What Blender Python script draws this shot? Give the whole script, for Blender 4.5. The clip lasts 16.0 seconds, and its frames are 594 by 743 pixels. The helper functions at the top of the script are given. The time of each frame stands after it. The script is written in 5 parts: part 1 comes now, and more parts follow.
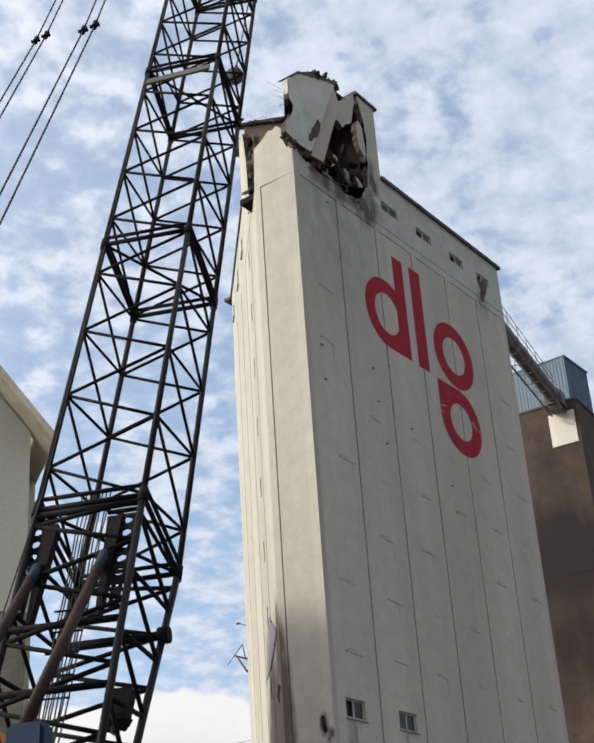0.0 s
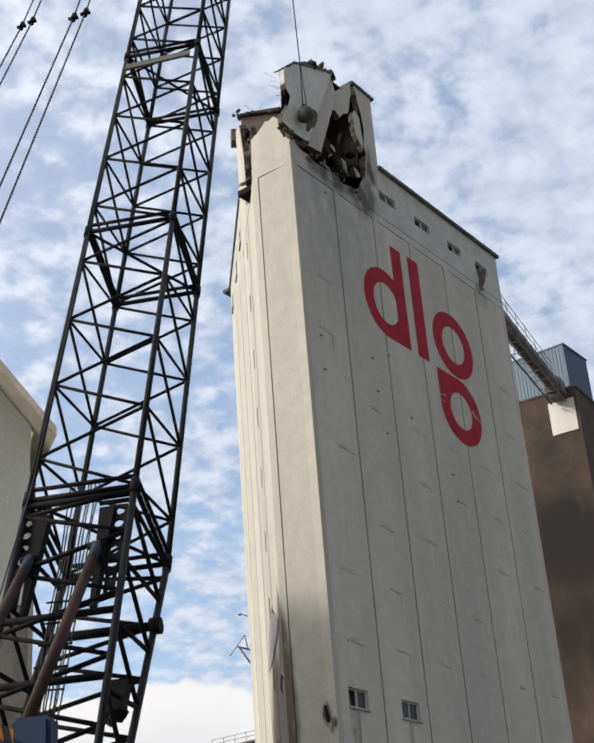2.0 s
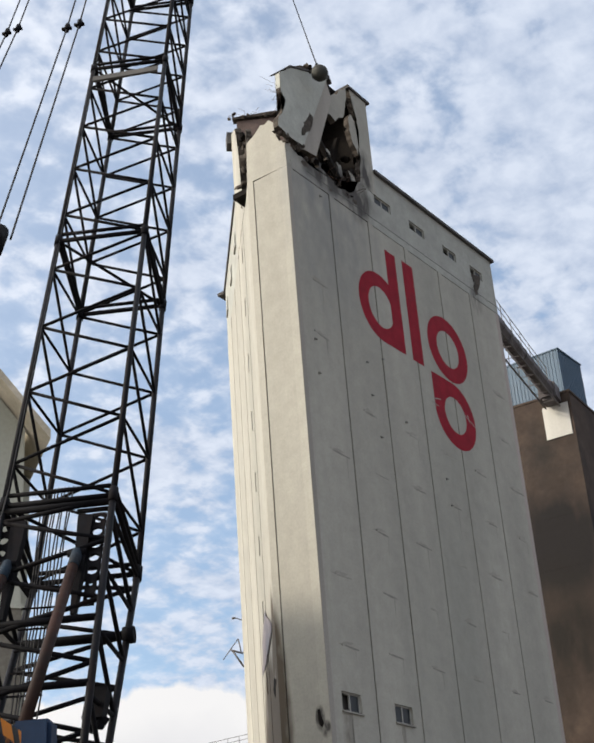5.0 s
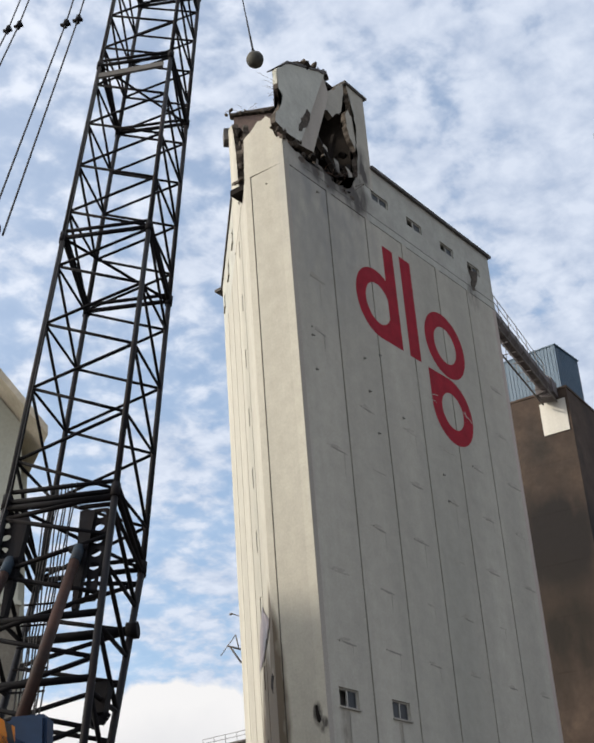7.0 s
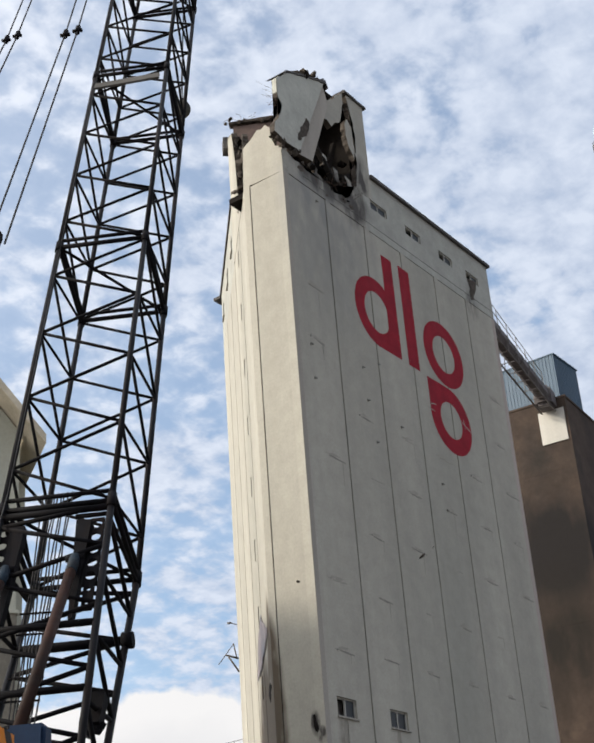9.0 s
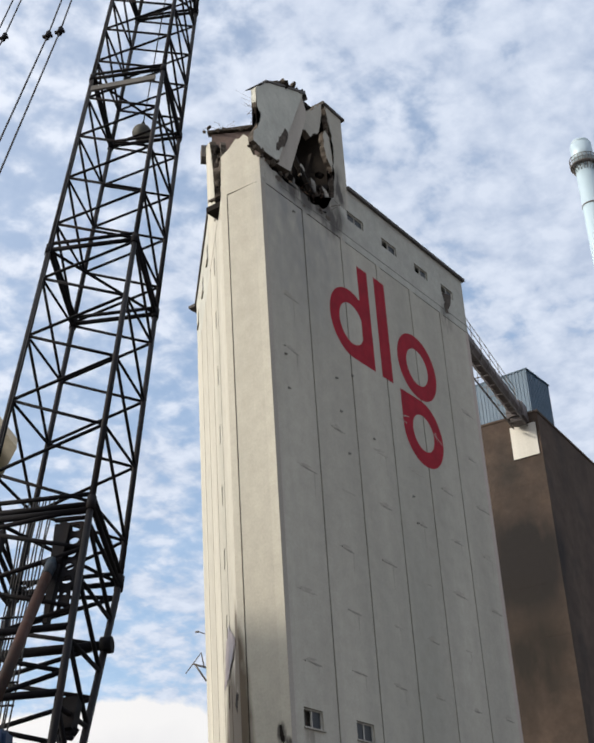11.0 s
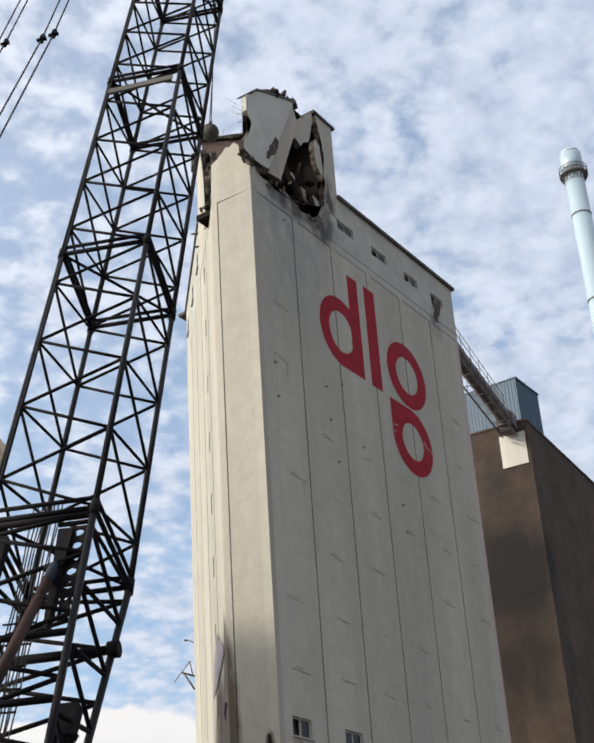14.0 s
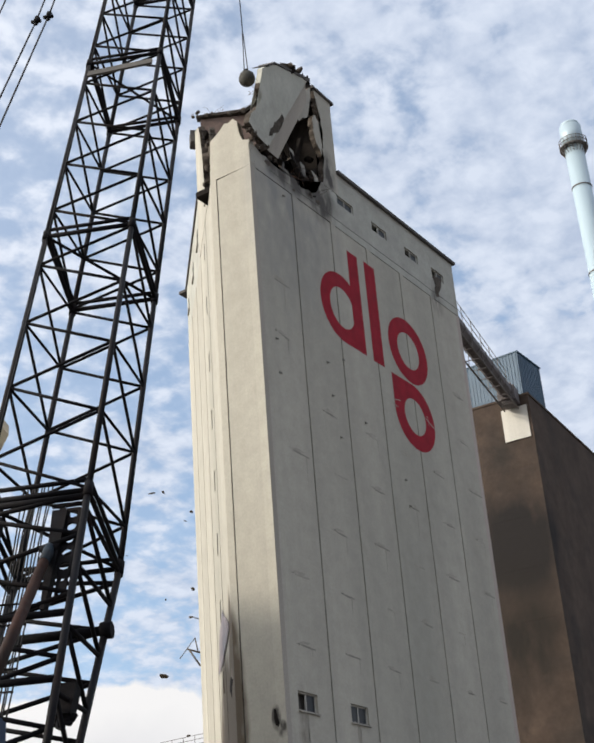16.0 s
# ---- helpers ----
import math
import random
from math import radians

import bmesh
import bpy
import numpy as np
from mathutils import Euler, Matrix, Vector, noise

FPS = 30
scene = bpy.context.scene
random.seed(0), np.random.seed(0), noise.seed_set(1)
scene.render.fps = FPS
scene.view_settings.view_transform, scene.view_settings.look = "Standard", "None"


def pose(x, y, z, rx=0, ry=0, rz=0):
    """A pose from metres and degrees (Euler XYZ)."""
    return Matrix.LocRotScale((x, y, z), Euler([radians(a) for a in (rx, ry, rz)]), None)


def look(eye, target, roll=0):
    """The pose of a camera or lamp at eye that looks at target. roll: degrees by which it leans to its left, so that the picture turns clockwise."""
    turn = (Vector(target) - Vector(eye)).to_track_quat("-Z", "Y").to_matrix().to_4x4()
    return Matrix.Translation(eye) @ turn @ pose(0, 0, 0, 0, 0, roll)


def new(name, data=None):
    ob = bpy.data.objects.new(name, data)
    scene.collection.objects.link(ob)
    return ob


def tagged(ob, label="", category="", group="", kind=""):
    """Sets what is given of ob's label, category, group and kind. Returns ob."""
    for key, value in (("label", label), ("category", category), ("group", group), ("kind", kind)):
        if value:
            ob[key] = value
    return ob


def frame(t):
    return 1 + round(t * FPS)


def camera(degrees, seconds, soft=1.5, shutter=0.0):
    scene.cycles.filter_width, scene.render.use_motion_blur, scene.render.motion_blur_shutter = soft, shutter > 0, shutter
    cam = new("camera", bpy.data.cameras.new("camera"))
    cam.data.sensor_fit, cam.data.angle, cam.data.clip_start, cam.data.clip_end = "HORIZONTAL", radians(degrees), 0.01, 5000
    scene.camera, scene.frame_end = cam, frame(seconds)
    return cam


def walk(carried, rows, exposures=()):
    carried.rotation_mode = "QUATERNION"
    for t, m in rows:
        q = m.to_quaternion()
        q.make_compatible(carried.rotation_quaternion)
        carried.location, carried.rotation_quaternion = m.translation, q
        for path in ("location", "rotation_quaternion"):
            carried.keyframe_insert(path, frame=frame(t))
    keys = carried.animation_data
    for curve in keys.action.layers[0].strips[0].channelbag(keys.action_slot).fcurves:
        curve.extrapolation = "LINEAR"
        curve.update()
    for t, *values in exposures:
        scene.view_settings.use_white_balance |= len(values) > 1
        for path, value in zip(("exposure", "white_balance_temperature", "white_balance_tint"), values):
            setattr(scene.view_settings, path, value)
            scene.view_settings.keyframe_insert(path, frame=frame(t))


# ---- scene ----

# Camera: it stands in the yard and only turns.
EYE = (-49.17, -34.72, 1.6)
cam = camera(25.67, 16.0, soft=2.4)
TURNS = [
    (0.0, -54.21, 26.90, 3.92), (0.5, -54.32, 26.69, 3.85), (1.0, -54.42, 26.33, 4.09), (1.5, -54.31, 26.57, 4.20),
    (2.0, -54.20, 26.49, 4.49), (2.5, -54.29, 26.21, 4.42), (3.0, -54.31, 26.40, 4.33), (3.5, -54.42, 26.73, 4.34),
    (4.0, -54.36, 26.85, 4.35), (6.5, -54.71, 26.23, 4.48), (7.0, -54.60, 26.45, 4.48), (7.5, -54.38, 26.59, 4.62),
    (8.0, -54.29, 26.45, 4.60), (8.5, -54.72, 26.46, 4.45), (9.0, -54.70, 26.83, 4.39), (9.5, -55.15, 27.42, 4.27),
    (10.0, -55.51, 27.17, 4.15), (12.5, -56.64, 27.58, 3.61), (13.0, -56.55, 27.77, 3.70), (13.5, -56.53, 27.71, 3.85),
    (14.0, -56.57, 27.51, 3.89), (14.5, -56.70, 27.13, 3.93), (15.0, -56.55, 27.10, 4.16), (15.5, -56.39, 27.01, 4.48),
    (16.0, -56.41, 26.48, 4.49)]
walk(cam, [(t, pose(*EYE, 90 + p, 0, y) @ pose(0, 0, 0, 0, 0, -r)) for t, y, p, r in TURNS])

# Sky, sun.
SUN_TO = Vector((-0.74, 0.67, 0.0)).normalized()
SUN_EL = radians(27)
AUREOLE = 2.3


def build_world():
    w = bpy.data.worlds.new("sky")
    scene.world = w
    w.use_nodes = True
    nt = w.node_tree
    nt.nodes.clear()
    N = nt.nodes.new
    L = nt.links.new
    out, bg = N("ShaderNodeOutputWorld"), N("ShaderNodeBackground")
    sky = N("ShaderNodeTexSky")
    sky.sky_type, sky.sun_disc = "NISHITA", False
    sky.sun_elevation, sky.sun_rotation = SUN_EL, math.atan2(SUN_TO.x, SUN_TO.y)
    blue = N("ShaderNodeMix")
    blue.data_type, blue.blend_type = "RGBA", "MULTIPLY"
    blue.inputs[0].default_value = 1.0
    blue.inputs[7].default_value = (0.175, 0.205, 0.215, 1)
    L(sky.outputs[0], blue.inputs[6])
    # cloud layer: the direction laid out on a flat sheet overhead
    tc, sep, mx = N("ShaderNodeTexCoord"), N("ShaderNodeSeparateXYZ"), N("ShaderNodeMath")
    L(tc.outputs["Generated"], sep.inputs[0])
    mx.operation = "MAXIMUM"
    mx.inputs[1].default_value = 0.0
    L(sep.outputs[2], mx.inputs[0])
    add = N("ShaderNodeMath")
    add.inputs[1].default_value = 0.22
    L(mx.outputs[0], add.inputs[0])
    com = N("ShaderNodeCombineXYZ")
    for i in (0, 1):
        d = N("ShaderNodeMath")
        d.operation = "DIVIDE"
        L(sep.outputs[i], d.inputs[0])
        L(add.outputs[0], d.inputs[1])
        L(d.outputs[0], com.inputs[i])
    big, small = N("ShaderNodeTexNoise"), N("ShaderNodeTexNoise")
    for n, s, det, dist in ((big, 6.5, 3.0, 0.2), (small, 24.0, 4.0, 0.15)):
        n.inputs["Scale"].default_value, n.inputs["Detail"].default_value, n.inputs["Distortion"].default_value = s, det, dist
        n.inputs["Roughness"].default_value = 0.55
        L(com.outputs[0], n.inputs["Vector"])
    mixn = N("ShaderNodeMath")
    mixn.operation = "MULTIPLY_ADD"
    mixn.inputs[1].default_value = 0.55
    L(small.outputs[0], mixn.inputs[0])
    sc = N("ShaderNodeMath")
    sc.operation = "MULTIPLY"
    sc.inputs[1].default_value = 0.45
    L(big.outputs[0], sc.inputs[0])
    L(sc.outputs[0], mixn.inputs[2])
    # the cloud sheet thickens towards one side
    veil = N("ShaderNodeVectorMath")
    veil.operation = "DOT_PRODUCT"
    veil.inputs[1].default_value = (0.57, -0.82, 0.0)
    L(tc.outputs["Generated"], veil.inputs[0])
    lean = N("ShaderNodeMath")
    lean.operation = "MULTIPLY_ADD"
    lean.inputs[1].default_value = 0.37
    L(veil.outputs["Value"], lean.inputs[0])
    L(mixn.outputs[0], lean.inputs[2])
    cover = N("ShaderNodeMapRange")
    cover.interpolation_type = "SMOOTHSTEP"
    cover.inputs[1].default_value, cover.inputs[2].default_value = 0.37, 0.55
    cover.inputs[3].default_value = 0.42
    L(lean.outputs[0], cover.inputs[0])
    # bank of cloud near the horizon
    lump = N("ShaderNodeTexNoise")
    lump.inputs["Scale"].default_value, lump.inputs["Detail"].default_value = 14.0, 5
    L(tc.outputs["Generated"], lump.inputs["Vector"])
    low = N("ShaderNodeMapRange")
    low.inputs[1].default_value, low.inputs[2].default_value = 0.2655, 0.2605
    edge = N("ShaderNodeMath")
    edge.operation = "MULTIPLY_ADD"
    edge.inputs[1].default_value = 0.075
    L(lump.outputs[0], edge.inputs[0])
    L(sep.outputs[2], edge.inputs[2])
    L(edge.outputs[0], low.inputs[0])
    cov2 = N("ShaderNodeMath")
    cov2.operation = "MAXIMUM"
    lowm = N("ShaderNodeMath")
    lowm.operation = "MULTIPLY"
    lowm.inputs[1].default_value = 1.0
    L(low.outputs[0], lowm.inputs[0])
    L(cover.outputs[0], cov2.inputs[0])
    L(lowm.outputs[0], cov2.inputs[1])
    tone = N("ShaderNodeMapRange")
    tone.inputs[1].default_value, tone.inputs[2].default_value = 0.35, 0.65
    L(small.outputs[0], tone.inputs[0])
    ccol = N("ShaderNodeMix")
    ccol.data_type = "RGBA"
    ccol.inputs[6].default_value = (0.50, 0.585, 0.745, 1)
    ccol.inputs[7].default_value = (0.715, 0.785, 0.915, 1)
    L(tone.outputs[0], ccol.inputs[0])
    mix = N("ShaderNodeMix")
    mix.data_type = "RGBA"
    L(cov2.outputs[0], mix.inputs[0])
    L(blue.outputs[2], mix.inputs[6])
    L(ccol.outputs[2], mix.inputs[7])
    bank = N("ShaderNodeMix")
    bank.data_type = "RGBA"
    btone = N("ShaderNodeMix")
    btone.data_type = "RGBA"
    btone.inputs[6].default_value = (0.93, 0.92, 0.92, 1)
    btone.inputs[7].default_value = (0.58, 0.60, 0.66, 1)
    brange = N("ShaderNodeMapRange")
    brange.inputs[1].default_value, brange.inputs[2].default_value = 0.25, 0.15
    L(edge.outputs[0], brange.inputs[0])
    L(brange.outputs[0], btone.inputs[0])
    L(btone.outputs[2], bank.inputs[7])
    L(lowm.outputs[0], bank.inputs[0])
    L(mix.outputs[2], bank.inputs[6])
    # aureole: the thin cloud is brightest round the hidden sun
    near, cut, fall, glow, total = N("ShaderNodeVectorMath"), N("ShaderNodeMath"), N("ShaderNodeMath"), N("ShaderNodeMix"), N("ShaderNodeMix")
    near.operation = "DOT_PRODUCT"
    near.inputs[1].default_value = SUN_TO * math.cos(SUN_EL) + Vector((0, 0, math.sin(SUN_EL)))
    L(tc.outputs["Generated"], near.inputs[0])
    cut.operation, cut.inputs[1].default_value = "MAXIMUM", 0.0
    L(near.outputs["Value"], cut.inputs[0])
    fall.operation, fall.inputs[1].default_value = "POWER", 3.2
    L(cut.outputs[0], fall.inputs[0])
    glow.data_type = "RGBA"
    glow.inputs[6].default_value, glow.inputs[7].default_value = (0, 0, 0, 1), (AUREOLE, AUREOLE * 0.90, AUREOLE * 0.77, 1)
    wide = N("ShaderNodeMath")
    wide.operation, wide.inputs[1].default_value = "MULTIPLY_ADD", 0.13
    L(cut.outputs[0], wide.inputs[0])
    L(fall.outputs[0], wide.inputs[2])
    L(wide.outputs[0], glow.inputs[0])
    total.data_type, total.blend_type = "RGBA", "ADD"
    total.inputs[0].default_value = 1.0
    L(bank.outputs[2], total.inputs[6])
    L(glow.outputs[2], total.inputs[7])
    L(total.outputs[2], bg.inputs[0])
    bg.inputs[1].default_value = 1.0
    L(bg.outputs[0], out.inputs[0])


build_world()
sun = new("sun", bpy.data.lights.new("sun", "SUN"))
sun.data.energy, sun.data.angle, sun.data.color = 3.7, radians(5), (1.0, 0.895, 0.74)
sun.matrix_world = look(Vector((0, 0, 0)) + (SUN_TO * math.cos(SUN_EL) + Vector((0, 0, math.sin(SUN_EL)))) * 200, (0, 0, 0))


# Materials.
def material(name, col, rough=0.85, metal=0.0, vary=0.18, grain=0.6, stain=(1, 1, 1), stain_amt=0.0, streak=False,
             bump=0.3, fine=9.0, spec=0.5, island=0.0, mottle=0.0, smears=()):
    m = bpy.data.materials.new(name)
    m.use_nodes = True
    nt = m.node_tree
    N, L = nt.nodes.new, nt.links.new
    b = nt.nodes["Principled BSDF"]
    tc = N("ShaderNodeTexCoord")
    mp = N("ShaderNodeMapping")
    mp.inputs["Scale"].default_value = (1, 1, 0.12) if streak else (1, 1, 1)
    L(tc.outputs["Object"], mp.inputs[0])
    n1, n2 = N("ShaderNodeTexNoise"), N("ShaderNodeTexNoise")
    n1.inputs["Scale"].default_value, n1.inputs["Detail"].default_value = grain, 6
    n2.inputs["Scale"].default_value, n2.inputs["Detail"].default_value = fine, 5
    L(mp.outputs[0], n1.inputs["Vector"])
    L(tc.outputs["Object"], n2.inputs["Vector"])
    r1 = N("ShaderNodeMapRange")
    r1.inputs[1].default_value, r1.inputs[2].default_value = 0.3, 0.7
    r1.inputs[3].default_value, r1.inputs[4].default_value = 1 - vary, 1 + vary * 0.5
    L(n1.outputs[0], r1.inputs[0])
    r2 = N("ShaderNodeMapRange")
    r2.inputs[1].default_value, r2.inputs[2].default_value = 0.3, 0.7
    r2.inputs[3].default_value, r2.inputs[4].default_value = 1 - vary * 0.5, 1 + vary * 0.3
    L(n2.outputs[0], r2.inputs[0])
    mul = N("ShaderNodeMath")
    mul.operation = "MULTIPLY"
    L(r1.outputs[0], mul.inputs[0])
    L(r2.outputs[0], mul.inputs[1])
    fac = mul.outputs[0]
    if island:
        oi = N("ShaderNodeObjectInfo")
        r3 = N("ShaderNodeMapRange")
        r3.inputs[3].default_value, r3.inputs[4].default_value = 1 - island, 1 + island * 0.5
        L(oi.outputs["Random"], r3.inputs[0])
        m3 = N("ShaderNodeMath")
        m3.operation = "MULTIPLY"
        L(fac, m3.inputs[0])
        L(r3.outputs[0], m3.inputs[1])
        fac = m3.outputs[0]
    c = N("ShaderNodeMix")
    c.data_type, c.blend_type = "RGBA", "MULTIPLY"
    c.inputs[0].default_value = 1
    c.inputs[6].default_value = (*col, 1)
    L(fac, c.inputs[7])
    colour = c.outputs[2]
    if stain_amt:
        n3 = N("ShaderNodeTexNoise")
        n3.inputs["Scale"].default_value, n3.inputs["Detail"].default_value = grain * 0.35, 7
        n3.inputs["Roughness"].default_value = 0.65
        L(mp.outputs[0], n3.inputs["Vector"])
        r4 = N("ShaderNodeMapRange")
        r4.inputs[1].default_value, r4.inputs[2].default_value = 0.50, 0.68
        r4.inputs[4].default_value = stain_amt
        L(n3.outputs[0], r4.inputs[0])
        c2 = N("ShaderNodeMix")
        c2.data_type = "RGBA"
        L(r4.outputs[0], c2.inputs[0])
        L(colour, c2.inputs[6])
        c2.inputs[7].default_value = (*stain, 1)
        colour = c2.outputs[2]
    if mottle:
        n4 = N("ShaderNodeTexNoise")
        n4.inputs["Scale"].default_value, n4.inputs["Detail"].default_value, n4.inputs["Roughness"].default_value = 1.1, 8, 0.72
        L(tc.outputs["Object"], n4.inputs["Vector"])
        r5 = N("ShaderNodeMapRange")
        r5.inputs[1].default_value, r5.inputs[2].default_value = 0.36, 0.64
        r5.inputs[3].default_value, r5.inputs[4].default_value = 1 - mottle, 1 + mottle * 0.8
        L(n4.outputs[0], r5.inputs[0])
        c3 = N("ShaderNodeMix")
        c3.data_type, c3.blend_type = "RGBA", "MULTIPLY"
        c3.inputs[0].default_value = 1
        L(colour, c3.inputs[6])
        L(r5.outputs[0], c3.inputs[7])
        colour = c3.outputs[2]
    # dirt, soot and other darker marks with a place of their own: centre, reach, colour, strength
    for at, reach, tint, gain in smears:
        mm, gr = N("ShaderNodeMapping"), N("ShaderNodeTexGradient")
        mm.inputs["Scale"].default_value = [1 / r for r in reach]
        mm.inputs["Location"].default_value = [-a / r for a, r in zip(at, reach)]
        gr.gradient_type = "SPHERICAL"
        L(tc.outputs["Object"], mm.inputs[0])
        L(mm.outputs[0], gr.inputs[0])
        n5, m5 = N("ShaderNodeTexNoise"), N("ShaderNodeMapping")
        m5.inputs["Scale"].default_value = (1.0, 1.0, 0.4)
        L(tc.outputs["Object"], m5.inputs[0])
        n5.inputs["Scale"].default_value, n5.inputs["Detail"].default_value = 1.2 / min(max(reach[1], 0.4), 4.0), 6
        L(m5.outputs[0], n5.inputs["Vector"])
        r6 = N("ShaderNodeMapRange")
        r6.inputs[1].default_value, r6.inputs[2].default_value = 0.32, 0.68
        r6.inputs[3].default_value, r6.inputs[4].default_value = 0.1 * gain, 1.9 * gain
        L(n5.outputs[0], r6.inputs[0])
        mu = N("ShaderNodeMath")
        mu.operation, mu.use_clamp = "MULTIPLY", True
        L(gr.outputs["Fac"], mu.inputs[0])
        L(r6.outputs[0], mu.inputs[1])
        c4 = N("ShaderNodeMix")
        c4.data_type = "RGBA"
        L(mu.outputs[0], c4.inputs[0])
        L(colour, c4.inputs[6])
        c4.inputs[7].default_value = (*tint, 1)
        colour = c4.outputs[2]
    L(colour, b.inputs["Base Color"])
    b.inputs["Metallic"].default_value = metal
    b.inputs["Specular IOR Level"].default_value = spec
    rr = N("ShaderNodeMapRange")
    rr.inputs[3].default_value, rr.inputs[4].default_value = max(rough - 0.12, 0.05), min(rough + 0.12, 1)
    L(n2.outputs[0], rr.inputs[0])
    L(rr.outputs[0], b.inputs["Roughness"])
    if bump:
        bp = N("ShaderNodeBump")
        bp.inputs["Strength"].default_value, bp.inputs["Distance"].default_value = bump, 0.02
        L(n2.outputs[0], bp.inputs["Height"])
        L(bp.outputs[0], b.inputs["Normal"])
    return m


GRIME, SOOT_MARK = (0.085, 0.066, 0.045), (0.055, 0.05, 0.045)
# the first mark greys the upper part of the front
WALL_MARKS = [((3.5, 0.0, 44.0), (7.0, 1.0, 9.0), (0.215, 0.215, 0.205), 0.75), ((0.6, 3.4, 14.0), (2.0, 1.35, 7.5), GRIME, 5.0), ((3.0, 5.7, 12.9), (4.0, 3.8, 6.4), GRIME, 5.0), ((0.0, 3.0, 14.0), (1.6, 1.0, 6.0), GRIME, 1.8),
              ((0.0, 0.56, 14.15), (0.6, 0.30, 0.66), SOOT_MARK, 2.6), ((0.0, 0.25, 13.6), (0.6, 0.34, 0.45), SOOT_MARK, 1.8),
              ((3.4, 0.0, 46.1), (2.4, 1.0, 1.3), SOOT_MARK, 1.3), ((7.2, 0.0, 45.9), (2.0, 1.0, 1.9), SOOT_MARK, 1.3),
              ((5.0, 0.0, 46.3), (4.6, 1.0, 1.8), SOOT_MARK, 1.4), ((8.4, 0.0, 48.4), (0.8, 0.6, 2.2), SOOT_MARK, 1.2), ((1.4, 0.0, 13.5), (0.5, 0.5, 2.6), GRIME, 0.6),
              ((20.9, 0.0, 44.9), (1.0, 0.5, 1.6), SOOT_MARK, 0.7)]
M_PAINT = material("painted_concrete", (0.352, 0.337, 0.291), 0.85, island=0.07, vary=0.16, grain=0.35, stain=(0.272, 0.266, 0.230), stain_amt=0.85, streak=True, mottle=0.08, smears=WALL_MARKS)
# paler wall paint: the extra sky light on the leaning slab is in the colour
M_SLAB = material("sky_lit_wall_paint", (0.395, 0.40, 0.36), 0.85, vary=0.14, grain=0.5, stain=(0.31, 0.31, 0.275), stain_amt=0.6, mottle=0.10)
M_TOP = material("painted_concrete_band", (0.333, 0.335, 0.302), 0.85, vary=0.12, grain=0.5, stain=(0.29, 0.28, 0.25), stain_amt=0.5, mottle=0.11, smears=WALL_MARKS[7:9] + WALL_MARKS[10:])
M_MARK = material("wall_scar", (0.222, 0.21, 0.185), 0.95, vary=0.35, grain=2.0)
M_DRIP = material("drip_mark", (0.298, 0.284, 0.246), 0.92, vary=0.2, grain=1.5, streak=True)
M_EDGE = material("pinkish_end_paint", (0.36, 0.315, 0.285), 0.9, vary=0.15, grain=0.6, streak=True)
M_PATCH = material("repair_mortar", (0.285, 0.27, 0.238), 0.95, vary=0.3)
M_STRIP = material("darker_edge_paint", (0.315, 0.292, 0.258), 0.9, vary=0.2, grain=0.5, stain=(0.22, 0.20, 0.18), stain_amt=0.6, streak=True)
M_RUN = material("rain_streak", (0.29, 0.27, 0.23), 0.9, vary=0.2, grain=0.9, streak=True)
M_RAW = material("raw_grey_concrete", (0.20, 0.195, 0.18), 0.95, vary=0.3, grain=0.8, stain=(0.11, 0.10, 0.09), stain_amt=0.6)
M_JOINT = material("joint_filler", (0.075, 0.073, 0.068), 0.95, vary=0.2)
M_CORE = material("core_concrete", (0.22, 0.21, 0.20), 0.95, vary=0.25)
M_RED = material("red_logo_paint", (0.248, 0.0095, 0.0215), 0.85, spec=0.2, vary=0.22, grain=1.2, stain=(0.22, 0.018, 0.03), stain_amt=0.5)
M_BROKEN = material("broken_concrete", (0.078, 0.066, 0.056), 0.98, spec=0.15, vary=0.5, grain=1.5, fine=6, bump=1.0)
# near-black: the hole's shade is put into the colour on top of soot
M_SOOT_SHADE = material("soot_shade_black", (0.013, 0.011, 0.010), 0.98, spec=0.08, vary=0.5, grain=0.9, fine=4, bump=1.0)
M_BROWNIN = material("brown_inner_render", (0.125, 0.088, 0.076), 0.95, vary=0.35, grain=0.7, stain=(0.06, 0.043, 0.038), stain_amt=0.8, bump=0.6)
M_ROOFFELT = material("roofing_felt", (0.075, 0.07, 0.068), 0.95, vary=0.35)
M_REBAR = material("rusty_rebar", (0.10, 0.06, 0.045), 0.8, 0.4)
M_FRAME = material("window_frame_paint", (0.36, 0.35, 0.32), 0.6, vary=0.1)
M_STEEL = material("boom_paint", (0.006, 0.006, 0.0075), 0.75, 0.0, vary=0.4, grain=3.0, stain=(0.015, 0.010, 0.008), stain_amt=0.5, spec=0.07)
M_CHORD = material("worn_boom_chord", (0.006, 0.006, 0.008), 0.6, 0.0, vary=0.4, grain=2.0, stain=(0.018, 0.011, 0.009), stain_amt=0.6, spec=0.10)
M_ALU = material("weathered_board", (0.075, 0.07, 0.064), 0.8, vary=0.3, grain=2.0)
M_RUST = material("rust_brown_tube", (0.026, 0.011, 0.007), 0.6, 0.0, vary=0.45, grain=2.0, stain=(0.020, 0.016, 0.014), stain_amt=0.7, spec=0.12)
M_BLUEP = material("blue_paint", (0.006, 0.022, 0.058), 0.6, 0.0, vary=0.25, grain=2.5, spec=0.2)
